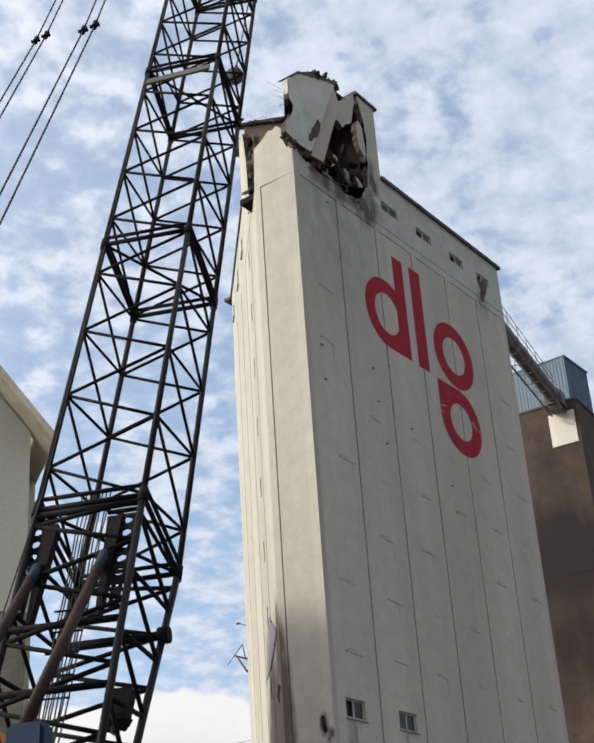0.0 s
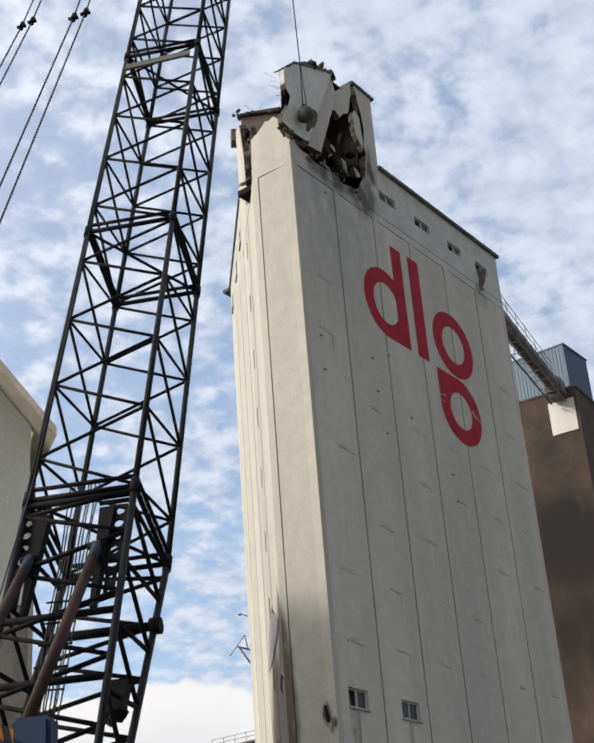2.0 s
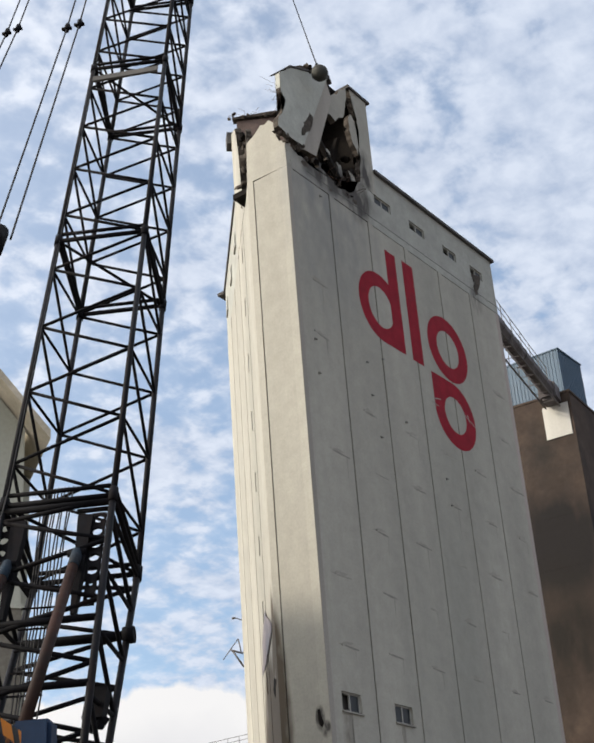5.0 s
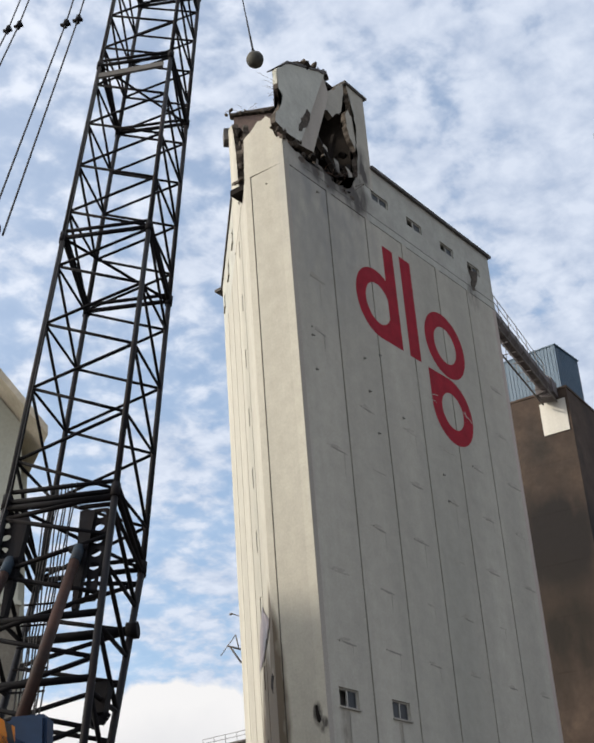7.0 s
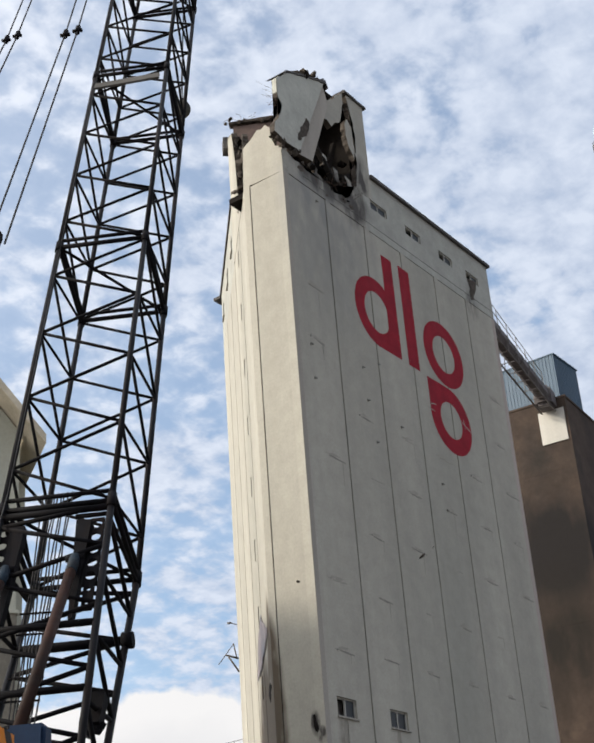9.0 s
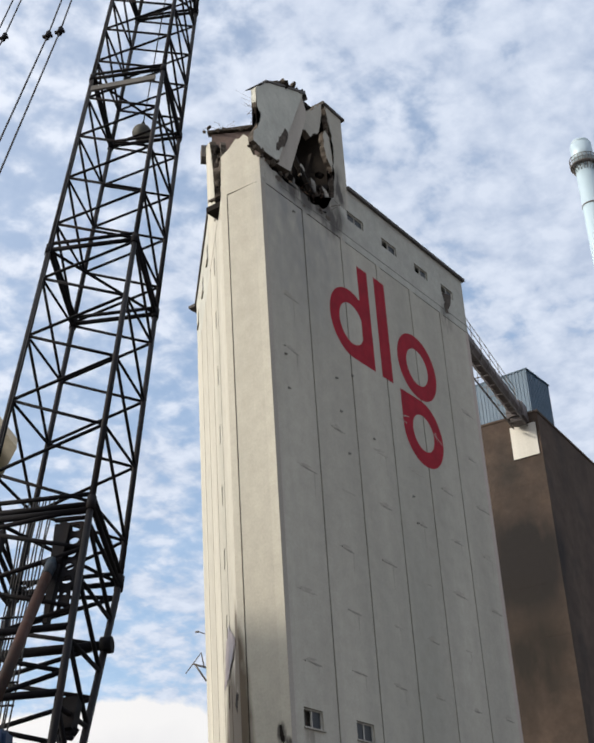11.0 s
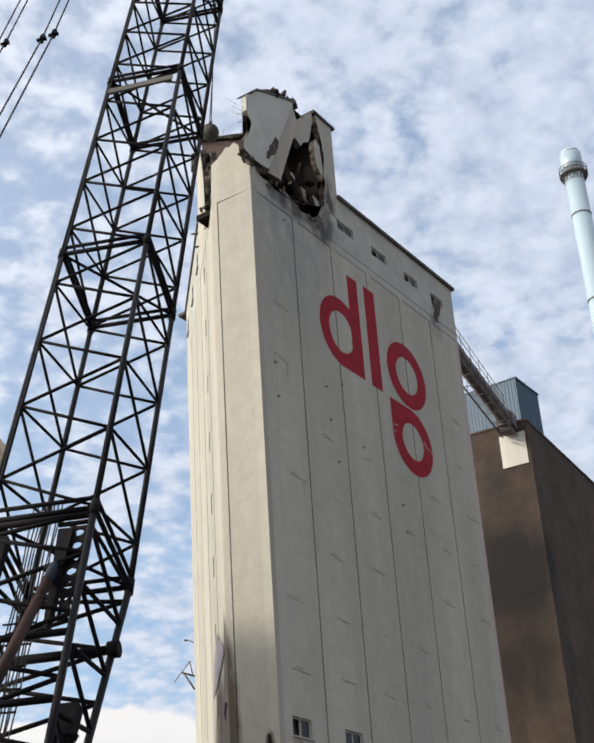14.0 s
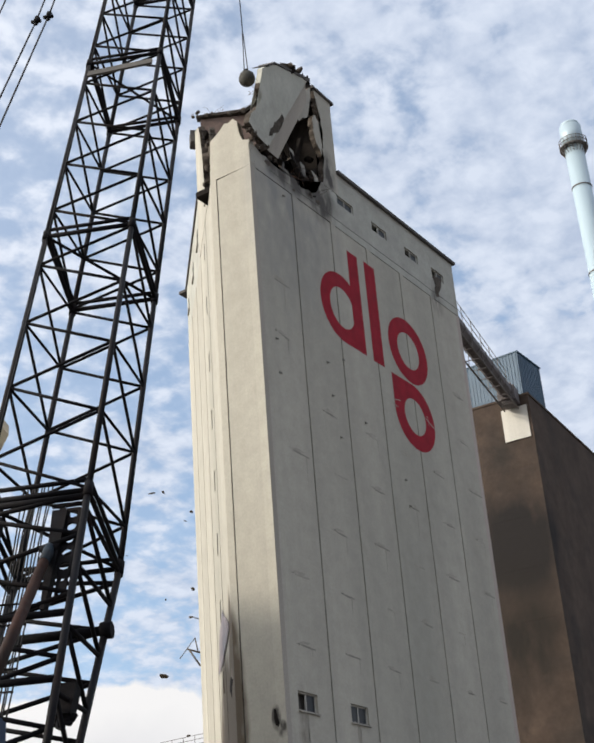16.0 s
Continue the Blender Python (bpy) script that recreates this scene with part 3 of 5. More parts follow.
def build_stains():
    """Damaged lower corner of the silo: dirt, torn sheet, black patches for holes and a steel outrigger."""
    L = SLANT.len
    bm = bmesh.new()
    SLANT.outline(bm, [(L - 7.1, 18.3), (L - 5.2, 18.3), (L - 3.4, 18.7), (L - 1.6, 18.9), (L - 1.2, 19.4), (L - 2.8, 20.2), (L - 4.2, 20.9), (L - 5.6, 20.0)], 0.03, 0.05, 0.2, 0.3, 43, mi_edge=0)
    part("torn_sheet", bm, M_SHEET, SILO, "torn pale pink and blue plastic sheet")
    # holes are flat plates on the wall, their inner shade painted near-black
    for a, z, r in ((1.4, 16.4, 0.45), (1.2, 13.0, 0.3), (5.2, 13.6, 0.35)):
        bm = bmesh.new()
        SLANT.outline(bm, [(L - a - r * 2, z), (L - a, z - r), (L - a + r * 1.5, z + r * 0.2), (L - a, z + r)], -0.01, 0.014, 0.1, 0.3, 44, mi_edge=0)
        part("hole_patch", bm, M_SOOT_SHADE, SILO, "flat black patch for a hole's shade")
    for pts, sd in (([(2.2, 14.1), (2.22, 14.55), (2.34, 14.6), (2.4, 14.2), (2.5, 13.85), (2.42, 13.7), (2.28, 13.8)], 45),):
        bm = bmesh.new()
        PIER.outline(bm, pts, -0.01, 0.01, 0.03, 0.3, sd, mi_edge=0)
        part("hole_patch", bm, M_SOOT_SHADE, SILO, "flat black patch for the smashed pier hole's shade")
    # stains running down under the low windows
    for s0 in (1.5, 6.0):
        bm = bmesh.new()
        FRONT.outline(bm, [(s0, 14.4), (s0 + 0.3, 14.4), (s0 + 0.26, 12.6), (s0 + 0.1, 11.2)], -0.01, 0.005, 0.05, 0.3, 46, mi_edge=0)
        part("rain_streak", bm, M_RUN, SILO)
    bm = bmesh.new()
    for a, b, r in (((14.0, 16.17, 22.75), (13.38, 16.69, 22.97), 0.06), ((14.0, 16.17, 21.9), (13.5, 16.6, 22.9), 0.06), ((13.85, 16.2, 22.8), (13.6, 16.2, 23.6), 0.04), ((13.5, 16.1, 23.6), (13.3, 17.24, 22.45), 0.028)):
        tube(bm, a, b, r, 6)
    part("outrigger", bm, M_GALV, SILO, "thin grey steel outrigger on the wall")
    bm = bmesh.new()
    tube(bm, (14.0, 16.17, 24.9), (13.6, 16.35, 25.0), 0.03, 6)
    tube(bm, (13.6, 16.35, 25.0), (13.4, 16.45, 24.95), 0.07, 8)
    part("wall_lamp", bm, M_GALV, SILO)


build_stains()


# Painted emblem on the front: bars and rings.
def ring_shape(bm, wall, c, ro, ri, corner=None, n=40, d0=-0.01, d1=0.006):
    """A flat painted ring; corner (sx, sz) squares one quarter of its outer edge."""
    outer, inner = [], []
    for i in range(n):
        a = 2 * math.pi * i / n
        ca, sa = math.cos(a), math.sin(a)
        x, z = ro[0] * ca, ro[1] * sa
        if corner and ca * corner[0] >= -1e-6 and sa * corner[1] >= -1e-6:
            k = 1 / max(abs(ca), abs(sa))
            x, z = ro[0] * ca * k, ro[1] * sa * k
        outer.append((c[0] + x, c[1] + z))
        inner.append((c[0] + ri[0] * ca, c[1] + ri[1] * sa))
    vo = [bm.verts.new(wall.p(s, z, d1)) for s, z in outer]
    vi = [bm.verts.new(wall.p(s, z, d1)) for s, z in inner]
    for i in range(n):
        bm.faces.new((vo[i], vo[(i + 1) % n], vi[(i + 1) % n], vi[i]))
    bmesh.ops.recalc_face_normals(bm, faces=bm.faces)


def build_emblem():
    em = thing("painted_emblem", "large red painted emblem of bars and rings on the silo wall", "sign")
    bm = bmesh.new()
    FRONT.box(bm, 9.60, 10.72, 37.2, 43.55, -0.01, 0.009)
    part("stem", bm, M_RED, em)
    bm = bmesh.new()
    ring_shape(bm, FRONT, (8.46, 39.02), (2.28, 2.32), (1.28, 1.36), corner=(1, -1))
    part("bowl", bm, M_RED, em)
    bm = bmesh.new()
    FRONT.box(bm, 11.50, 12.72, 36.67, 43.62, -0.01, 0.006)
    part("bar", bm, M_RED, em)
    bm = bmesh.new()
    ring_shape(bm, FRONT, (15.95, 39.00), (2.38, 2.27), (1.30, 1.27))
    part("ring", bm, M_RED, em)
    bm = bmesh.new()
    ring_shape(bm, FRONT, (15.85, 34.38), (2.38, 2.26), (1.25, 1.22), corner=(-1, 1))
    part("ring", bm, M_RED, em)
    for k, (s0, z0, s1, z1) in enumerate(EMBLEM_SCRATCHES):
        bm = bmesh.new()
        FRONT.outline(bm, [(s0, z0), (s1, z1), (s1 - 0.04, z1 + 0.07), (s0 + 0.05, z0 + 0.05)], 0.007, 0.012, 0.02, 0.15, 80 + k, mi_edge=0)
        part("scratch", bm, M_PATCH, em, "pale scraped scratch")


EMBLEM_SCRATCHES = ((13.1, 34.45, 13.9, 34.35), (13.35, 34.75, 14.2, 34.9), (17.0, 34.75, 18.3, 34.25), (17.35, 34.9, 17.55, 34.3))
build_emblem()


# Wrecked stair tower on the corner of the silo.
TOWER_TOP = 54.6


def build_tower():
    tw = thing("wrecked_tower", "half demolished concrete stair tower with torn walls and rubble", "ruin")
    W2 = [M_PAINT, M_BROKEN]
    # torn top of the end pier
    bm = bmesh.new()
    PIER.outline(bm, [(0.0, GROOVE + 0.04), (PIER_Y, GROOVE - 0.05), (PIER_Y, 46.5), (PIER_Y - 0.35, 46.7), (PIER_Y - 0.62, 47.0), (PIER_Y - 0.72, 48.0),
                      (PIER_Y - 1.1, 48.35), (PIER_Y - 1.7, 48.3), (0.55, 47.9), (0.12, 47.6)], -0.42, 0.0, 0.09, 0.25, 3, keep=(0, 1, 9))
    for f in bm.faces:
        if f.calc_center_median().y < 0.02:
            f.material_index = 0
    part("pier_top", bm, W2, tw, "torn white concrete edge")
    # front wall stump below the hole
    bm = bmesh.new()
    FRONT.outline(bm, [(0.16, GROOVE + 0.03), (8.28, GROOVE + 0.03), (8.28, 47.6), (7.5, 47.6), (7.1, 46.7), (6.3, 46.1), (5.2, 45.9), (4.4, 46.1), (3.4, 46.3), (2.6, 45.9),
                       (1.7, 46.05), (1.0, 46.1), (0.4, 46.35), (0.16, 46.45)], -0.42, -0.012, 0.13, 0.2, 5, keep=(0, 1, 12, 13))
    part("front_stump", bm, W2, tw, "jagged lower wall under the hole")
    bm = bmesh.new()
    FRONT.box(bm, 2.0, 8.3, GROOVE + 0.56, GROOVE + 0.60, -0.1, -0.004)
    part("string_line", bm, M_JOINT, tw)
    # sound front strip beside the lower roof
    bm = bmesh.new()
    FRONT.outline(bm, [(7.75, 47.4), (9.35, 47.4), (9.35, TOWER_TOP), (7.55, TOWER_TOP), (7.75, 53.6), (8.0, 52.6), (8.1, 51.8), (7.9, 50.6), (8.05, 49.6), (7.8, 48.6)],
                  -0.4, 0.0, 0.10, 0.25, 8, keep=(0, 1, 2))
    part("front_strip", bm, W2, tw)
    bm = bmesh.new()
    FRONT.outline(bm, [(4.5, 50.9), (5.1, 51.2), (5.5, 51.0), (6.0, 51.5), (6.4, 51.75), (6.7, 52.3), (7.05, 53.6), (7.15, TOWER_TOP - 0.15), (6.5, 54.0), (5.9, 53.3), (5.15, 52.75)], -0.4, 0.0, 0.06, 0.25, 9)
    part("front_fragment", bm, W2, tw)
    bm = bmesh.new()
    FRONT.outline(bm, [(7.1, 51.2), (7.15, 52.2), (7.5, 52.6), (7.95, 52.2), (8.08, 50.5), (7.85, 49.7), (7.5, 50.2)], -0.4, -0.05, 0.07, 0.25, 11)
    part("hanging_fragment", bm, W2, tw)
    # slanting wall remains, with a torn inner edge
    L = SLANT.len
    bm = bmesh.new()
    SLANT.outline(bm, [(L - 8.1, GROOVE + 0.05), (L - 2.1, GROOVE + 0.05), (L - 2.6, 45.6), (L - 3.2, 46.6), (L - 3.6, 47.6), (L - 3.7, 49.0), (L - 4.3, 50.4), (L - 4.8, 51.4),
                       (L - 5.4, 52.8), (L - 8.1, TOWER_TOP - 0.2)], -0.4, 0.0, 0.20, 0.25, 12, keep=(0, 9))
    part("slant_strip", bm, W2, tw)
    bm = bmesh.new()
    SLANT.box(bm, L - 8.9, L - 8.0, 53.7, TOWER_TOP, -0.2, 0.3)
    part("fascia_stub", bm, M_ROOFFELT, tw, "dark stub of roof edge")
    # inner walls and floor of the stair room
    inner = Wall((4.95, 6.95), (6.6, 4.3))
    eave = Wall((4.5, 7.4), (6.35, 4.35))
    bm = bmesh.new()
    inner.box(bm, -0.2, inner.len + 0.2, 44.7, TOWER_TOP - 0.32, -0.3, 0.0)
    part("inner_wall", bm, M_BROWNIN, tw, "stained brown inner wall laid open")
    bm = bmesh.new()
    box(bm, (6.6, 4.3, 44.7), (9.3, 4.6, TOWER_TOP - 0.1))
    box(bm, (9.0, 0.41, ROOF), (9.33, 4.59, TOWER_TOP - 0.01))
    box(bm, (5.9, 0.6, TOWER_TOP - 0.5), (9.0, 4.3, TOWER_TOP - 0.2))
    part("inner_wall", bm, M_SOOT_SHADE, tw, "inner wall coloured near-black for soot and shade")
    # added wall set square to the sun, to keep the hole dark
    cross = Wall((6.55, 4.2), (4.1, 0.6))
    bm = bmesh.new()
    cross.outline(bm, [(0.0, 45.01), (cross.len, 45.01), (cross.len, 50.2), (cross.len * 0.6, 51.2), (0.0, 51.8)], -0.25, 0.0, 0.1, 0.3, 17, mi_edge=0)
    part("inner_wall", bm, M_SOOT_SHADE, tw, "inner wall coloured near-black for soot and shade")
    bm = bmesh.new()
    box(bm, (0.45, 0.45, 44.65), (9.0, 4.3, 45.0))
    part("floor_slab", bm, M_SOOT_SHADE, tw)
    bm = bmesh.new()
    box(bm, (4.6, 2.6, 48.4), (9.0, 4.3, 48.65))
    part("landing", bm, M_SOOT_SHADE, tw, "broken stair landing")
    # ragged dark lining of the torn edge beside the pier
    bm = bmesh.new()
    SLANT.outline(bm, [(L - 0.1, GROOVE + 0.08), (L - 3.4, GROOVE + 0.08), (L - 4.4, 47.6), (L - 4.9, 50.6), (L - 2.9, 51.0), (L - 2.3, 49.6), (L - 1.5, 48.4), (L - 0.6, 47.3), (L - 0.2, 46.4)],
                  -0.75, -0.42, 0.14, 0.22, 19, mi_edge=0)
    part("torn_lining", bm, M_BROKEN, tw, "dark brown torn brick lining")
    # roof remains
    bm = bmesh.new()
    FRONT.outline(bm, [(7.3, TOWER_TOP + 0.01), (9.65, TOWER_TOP + 0.01), (9.65, TOWER_TOP + 0.15), (7.2, TOWER_TOP + 0.17)], -4.6, 0.12, 0.03, 0.4, 13, mi_edge=0)
    part("roof_slab", bm, M_ROOFFELT, tw, "dark remains of roof slab")
    bm = bmesh.new()
    eave.outline(bm, [(0.15, TOWER_TOP - 0.20), (eave.len, TOWER_TOP - 0.2), (eave.len, TOWER_TOP + 0.03), (0.1, TOWER_TOP - 0.07)], -0.5, 0.0, 0.05, 0.25, 15, mi_edge=0)
    part("roof_slab", bm, M_BROKEN, tw, "torn strip of roof slab")
    # rubble along the torn edges
    rnd = random.Random(21)
    for k in range(230):
        s = rnd.uniform(0.9, 7.6)
        z = 46.0 + rnd.uniform(-0.25, 0.75) + (0.7 if 6.8 < s else 0)
        bm = bmesh.new()
        p = FRONT.p(s, z, rnd.uniform(-1.6, -0.1))
        chunk(bm, p, 0.06 + 0.30 * rnd.random() ** 2, k)
        part("rubble", bm, M_SOOT_SHADE if rnd.random() < 0.86 else M_BROKEN, tw)
    for k in range(44):
        z = rnd.uniform(45.0, 50.6)
        e = L - 3.7 + rnd.uniform(-0.5, 0.5)
        bm = bmesh.new()
        chunk(bm, SLANT.p(e + 0.5, z, rnd.uniform(-0.55, -0.15)), rnd.uniform(0.08, 0.30), 100 + k)
        part("rubble", bm, M_SOOT_SHADE if k % 2 else M_BROKEN, tw)
    for k in range(36):
        bm = bmesh.new()
        chunk(bm, eave.p(rnd.uniform(-0.1, eave.len + 0.2), TOWER_TOP + rnd.uniform(-0.25, 0.1), rnd.uniform(-0.4, 0.1)), rnd.uniform(0.07, 0.24), 140 + k)
        part("rubble", bm, M_BROKEN, tw)
    for k in range(48):
        bm = bmesh.new()
        chunk(bm, FRONT.p(rnd.uniform(5.2, 7.7), rnd.uniform(45.9, 47.2), rnd.uniform(-0.7, -0.15)), rnd.uniform(0.06, 0.22), 1400 + k)
        part("rubble", bm, M_BROKEN if k % 3 else M_SOOT_SHADE, tw)
    # scorched and spalled patches under the torn edge
    for k in range(4):
        s, z, r = rnd.uniform(1.5, 7.4), 45.55 + rnd.uniform(-0.35, 0.25), rnd.uniform(0.12, 0.42)
        bm = bmesh.new()
        FRONT.outline(bm, [(s - r, z), (s - r * 0.3, z - r * 0.7), (s + r, z - r * 0.2), (s + r * 0.5, z + r * 0.8)], -0.03, -0.006, r * 0.3, 0.15, 700 + k, mi_edge=0)
        part("spalled_patch", bm, M_BROKEN, tw)
    # tilted beams in the hole
    for a, b, r in (((5.0, -0.1, 46.4), (3.9, 0.6, 49.6), 0.22), ((6.1, 0.4, 46.6), (5.3, 1.1, 48.6), 0.20), ((6.6, 0.2, 47.2), (7.6, 0.5, 48.6), 0.18),
                    ((3.2, 0.1, 46.7), (4.4, 1.2, 48.2), 0.2), ((6.0, 1.6, 46.5), (7.4, 1.2, 51.2), 0.2)):
        bm = bmesh.new()
        tube(bm, a, b, r, 5)
        part("broken_beam", bm, M_SOOT_SHADE if r < 0.25 else M_BROKEN, tw)
    # heap of near-black rubble that also darkens the hole, with a few pale slabs hanging out of it
    for k in range(70):
        sx = rnd.uniform(4.2, 7.9)
        bm = bmesh.new()
        chunk(bm, (sx, rnd.uniform(0.7, 2.6), 46.0 + rnd.random() ** 1.3 * (1.6 + 0.75 * (sx - 4.2))), rnd.uniform(0.22, 0.62), 1200 + k)
        part("rubble", bm, M_SOOT_SHADE, tw)
    for (sx, z), ln, r, tl in (((4.6, 47.9), 0.9, 0.22, -0.5), ((5.6, 47.4), 1.0, 0.26, 0.25), ((6.9, 47.5), 0.8, 0.3, 0.5), ((3.6, 46.6), 0.5, 0.13, -0.6)):
        bm = bmesh.new()
        FRONT.outline(bm, [(sx - r, z + ln * 0.5), (sx - r * 0.6 + tl * 0.3, z - ln * 0.5), (sx + r + tl * 0.3, z - ln * 0.35), (sx + r * 0.7, z + ln * 0.45)], -0.35, -0.1, 0.06, 0.2, 60 + int(sx * 10))
        part("hanging_fragment", bm, W2, tw)
    # bent reinforcing bars
    for k in range(20):
        bm = bmesh.new()
        if k < 9:
            p = eave.p(rnd.uniform(0.3, eave.len + 0.3), TOWER_TOP + 0.0, rnd.uniform(-0.2, 0.1))
            d = Vector((rnd.uniform(-0.5, 0.3), rnd.uniform(-0.7, 0.1), rnd.uniform(-0.1, 0.28)))
        else:
            p = FRONT.p(rnd.uniform(3.0, 7.5), 46.4, rnd.uniform(-0.4, 0.0))
            d = Vector((rnd.uniform(-0.4, 0.4), rnd.uniform(-0.5, 0.0), rnd.uniform(-0.3, 0.5)))
        for j in range(5):
            q = p + d * rnd.uniform(0.3, 0.55)
            tube(bm, p, q, 0.012, 4, cap=False)
            p, d = q, d + Vector((rnd.uniform(-0.3, 0.3), rnd.uniform(-0.3, 0.3), rnd.uniform(-0.35, 0.2)))
        part("rebar", bm, M_REBAR, tw)
    return tw


build_tower()
SLAB_BASE = Vector((1.6, 0.15, 46.7))


def build_slab():
    """The loosened wall corner that leans over the hole and is pushed by the ball."""
    sl = thing("leaning_slab", "leaning grey-white concrete wall fragment with torn edges", "rubble", SLAB_BASE)
    W = Wall((-SLAB_BASE.x, -SLAB_BASE.y - 0.25), (24 - SLAB_BASE.x, -SLAB_BASE.y - 0.25))
    off = -SLAB_BASE.z
    poly = [(-0.30, 51.0), (-0.28, 49.6), (0.05, 49.3), (-0.1, 48.6), (-0.75, 47.5), (-0.85, 46.9), (0.2, 46.65), (1.5, 46.75), (4.74, 53.75), (0.85, 52.1)]
    bm = bmesh.new()
    W.outline(bm, [(s, z + off) for s, z in poly], -0.35, 0.0, 0.05, 0.3, 31, keep=(7, 8))
    for f in bm.faces:
        c = f.calc_center_median() - W.o
        if c.x < 0.9 and c.z + SLAB_BASE.z > 50.0:
            f.material_index = 0
    part("face", bm, [M_SLAB, M_BROKEN], sl)
    bm = bmesh.new()
    W.outline(bm, [(s, z + off) for s, z in [(1.45, 47.4), (2.3, 48.3), (2.75, 49.5), (2.45, 49.6), (2.15, 49.0), (1.75, 48.6), (1.3, 47.6)]], -0.05, 0.012, 0.08, 0.2, 36, mi_edge=0)
    part("spalled_patch", bm, M_BROKEN, sl)
    # return parallel to the face; its turned-away shade comes from the darker paint
    bm = bmesh.new()
    W.outline(bm, [(s, z + off) for s, z in [(1.55, 46.7), (2.95, 46.9), (5.25, 52.5), (4.80, 53.75)]], -0.75, -0.16, 0.07, 0.3, 33, keep=(0, 1, 3))
    part("return_wall", bm, [M_STRIP, M_BROKEN], sl, "raw grey concrete edge, darkened in colour for its shade")
    bm = bmesh.new()
    W.outline(bm, [(s, z + off) for s, z in [(-0.15, 51.3), (0.7, 52.2), (2.6, 53.0), (4.85, 53.95), (5.1, 53.4), (4.95, 53.75), (2.6, 52.88), (0.85, 52.1)]], -0.9, 0.06, 0.04, 0.3, 34, mi_edge=0)
    part("roof_edge", bm, M_ROOFFELT, sl, "dark broken roof edge")
    rnd = random.Random(5)
    for k in range(26):
        f = rnd.uniform(0.42, 1.0)
        bm = bmesh.new()
        chunk(bm, W.p(0.2 + 4.7 * f, 51.9 + 1.95 * f + off + rnd.uniform(0.05, 0.3) + 0.35 * max(0, 1 - abs(f - 0.7) / 0.2), rnd.uniform(-0.8, 0.0)), rnd.uniform(0.14, 0.42), 300 + k)
        part("rubble", bm, M_SOOT_SHADE if k % 3 else M_BROKEN, sl)
    for k in range(14):
        bm = bmesh.new()
        chunk(bm, W.p(rnd.uniform(-0.8, 1.5), 46.6 + off + rnd.uniform(-0.15, 0.2), rnd.uniform(-0.4, 0.0)), rnd.uniform(0.10, 0.26), 340 + k)
        part("rubble", bm, M_BROKEN, sl)
    for k in range(12):
        bm = bmesh.new()
        p = W.p(-0.3 + rnd.uniform(0, 0.4), rnd.uniform(48.6, 50.4) + off, -0.2)
        d = Vector((rnd.uniform(-0.9, -0.3), rnd.uniform(-0.2, 0.2), rnd.uniform(-0.6, 0.1)))
        for j in range(4):
            q = p + d * rnd.uniform(0.25, 0.5)
            tube(bm, p, q, 0.009, 4, cap=False)
            p, d = q, d + Vector((rnd.uniform(-0.3, 0.3), 0, rnd.uniform(-0.4, 0.2)))
        part("rebar", bm, M_REBAR, sl)
    return sl


SLAB = build_slab()

# Lattice boom crane.
AZ, EL = radians(30.053), radians(66.87)
BOOM_A = Vector((math.cos(EL) * math.cos(AZ), math.cos(EL) * math.sin(AZ), math.sin(EL)))
BOOM_W = Vector((math.sin(AZ), -math.cos(AZ), 0))
BOOM_N = BOOM_W.cross(BOOM_A)
BOOM_C = Vector((-34.248, -20.240, 14.179))
PIVOT = Vector((-39.864, -23.489, 1.8))
FOOT = Vector((-38.825, -22.888, 1.8))
BW, BH, SEC = 1.58, 1.70, 6.59


def bp(s, w, n):
    """A point in the crane's space: along the boom, across it, up from it."""
    return BOOM_C + BOOM_A * s + BOOM_W * w + BOOM_N * n - PIVOT


CORNERS = ((-1, 1), (1, 1), (1, -1), (-1, -1))


def boom_section(crane, s0, detail=True):
    """One boom section: four chords, zigzag lacing on all faces, end frame with pin lugs."""
    q = [(BW / 2 * w, BH / 2 * n) for w, n in CORNERS]
    bm = bmesh.new()
    e = s0 + 0.02
    tube(bm, bp(e, *q[0]), bp(e, *q[2]), 0.030, 5)
    sec = part("boom_section", bm, M_STEEL, crane, "black lattice boom section")
    joined = None if detail else bmesh.new()

    def bar(name, a, b, r, mat, n=6):
        if detail:
            m = bmesh.new()
            tube(m, a, b, r, n)
            part(name, m, mat, sec)
        else:
            tube(joined, a, b, r, n)

    for i in range(4):
        j = (i + 1) % 4
        bar("chord", bp(s0, *q[i]), bp(s0 + SEC, *q[i]), 0.049, M_CHORD, 10)
        bar("frame_bar", bp(e, *q[i]), bp(e, *q[j]), 0.042, M_STEEL)
        bar("frame_bar", bp(e + 0.2, *q[i]), bp(e + 0.2, *q[j]), 0.034, M_STEEL)
        bar("pin_lug", bp(e - 0.13, *q[i]), bp(e + 0.13, *q[i]), 0.072, M_STEEL, 8)
    steps = 4
    st = (SEC - 0.1) / steps
    for i in range(4):
        j = (i + 1) % 4
        for k in range(steps):
            a0 = s0 + 0.06 + k * st
            pa, pb, pc = (q[i], q[j], q[i]) if i % 2 == 0 else (q[j], q[i], q[j])
            bar("lacing_bar", bp(a0 + st * 0.5, *pa), bp(a0, *pb), 0.027, M_STEEL)
            bar("lacing_bar", bp(a0 + st * 0.5, *pa), bp(a0 + st, *pb), 0.027, M_STEEL)
    if joined:
        part("lacing", joined, M_STEEL, sec)
    return sec


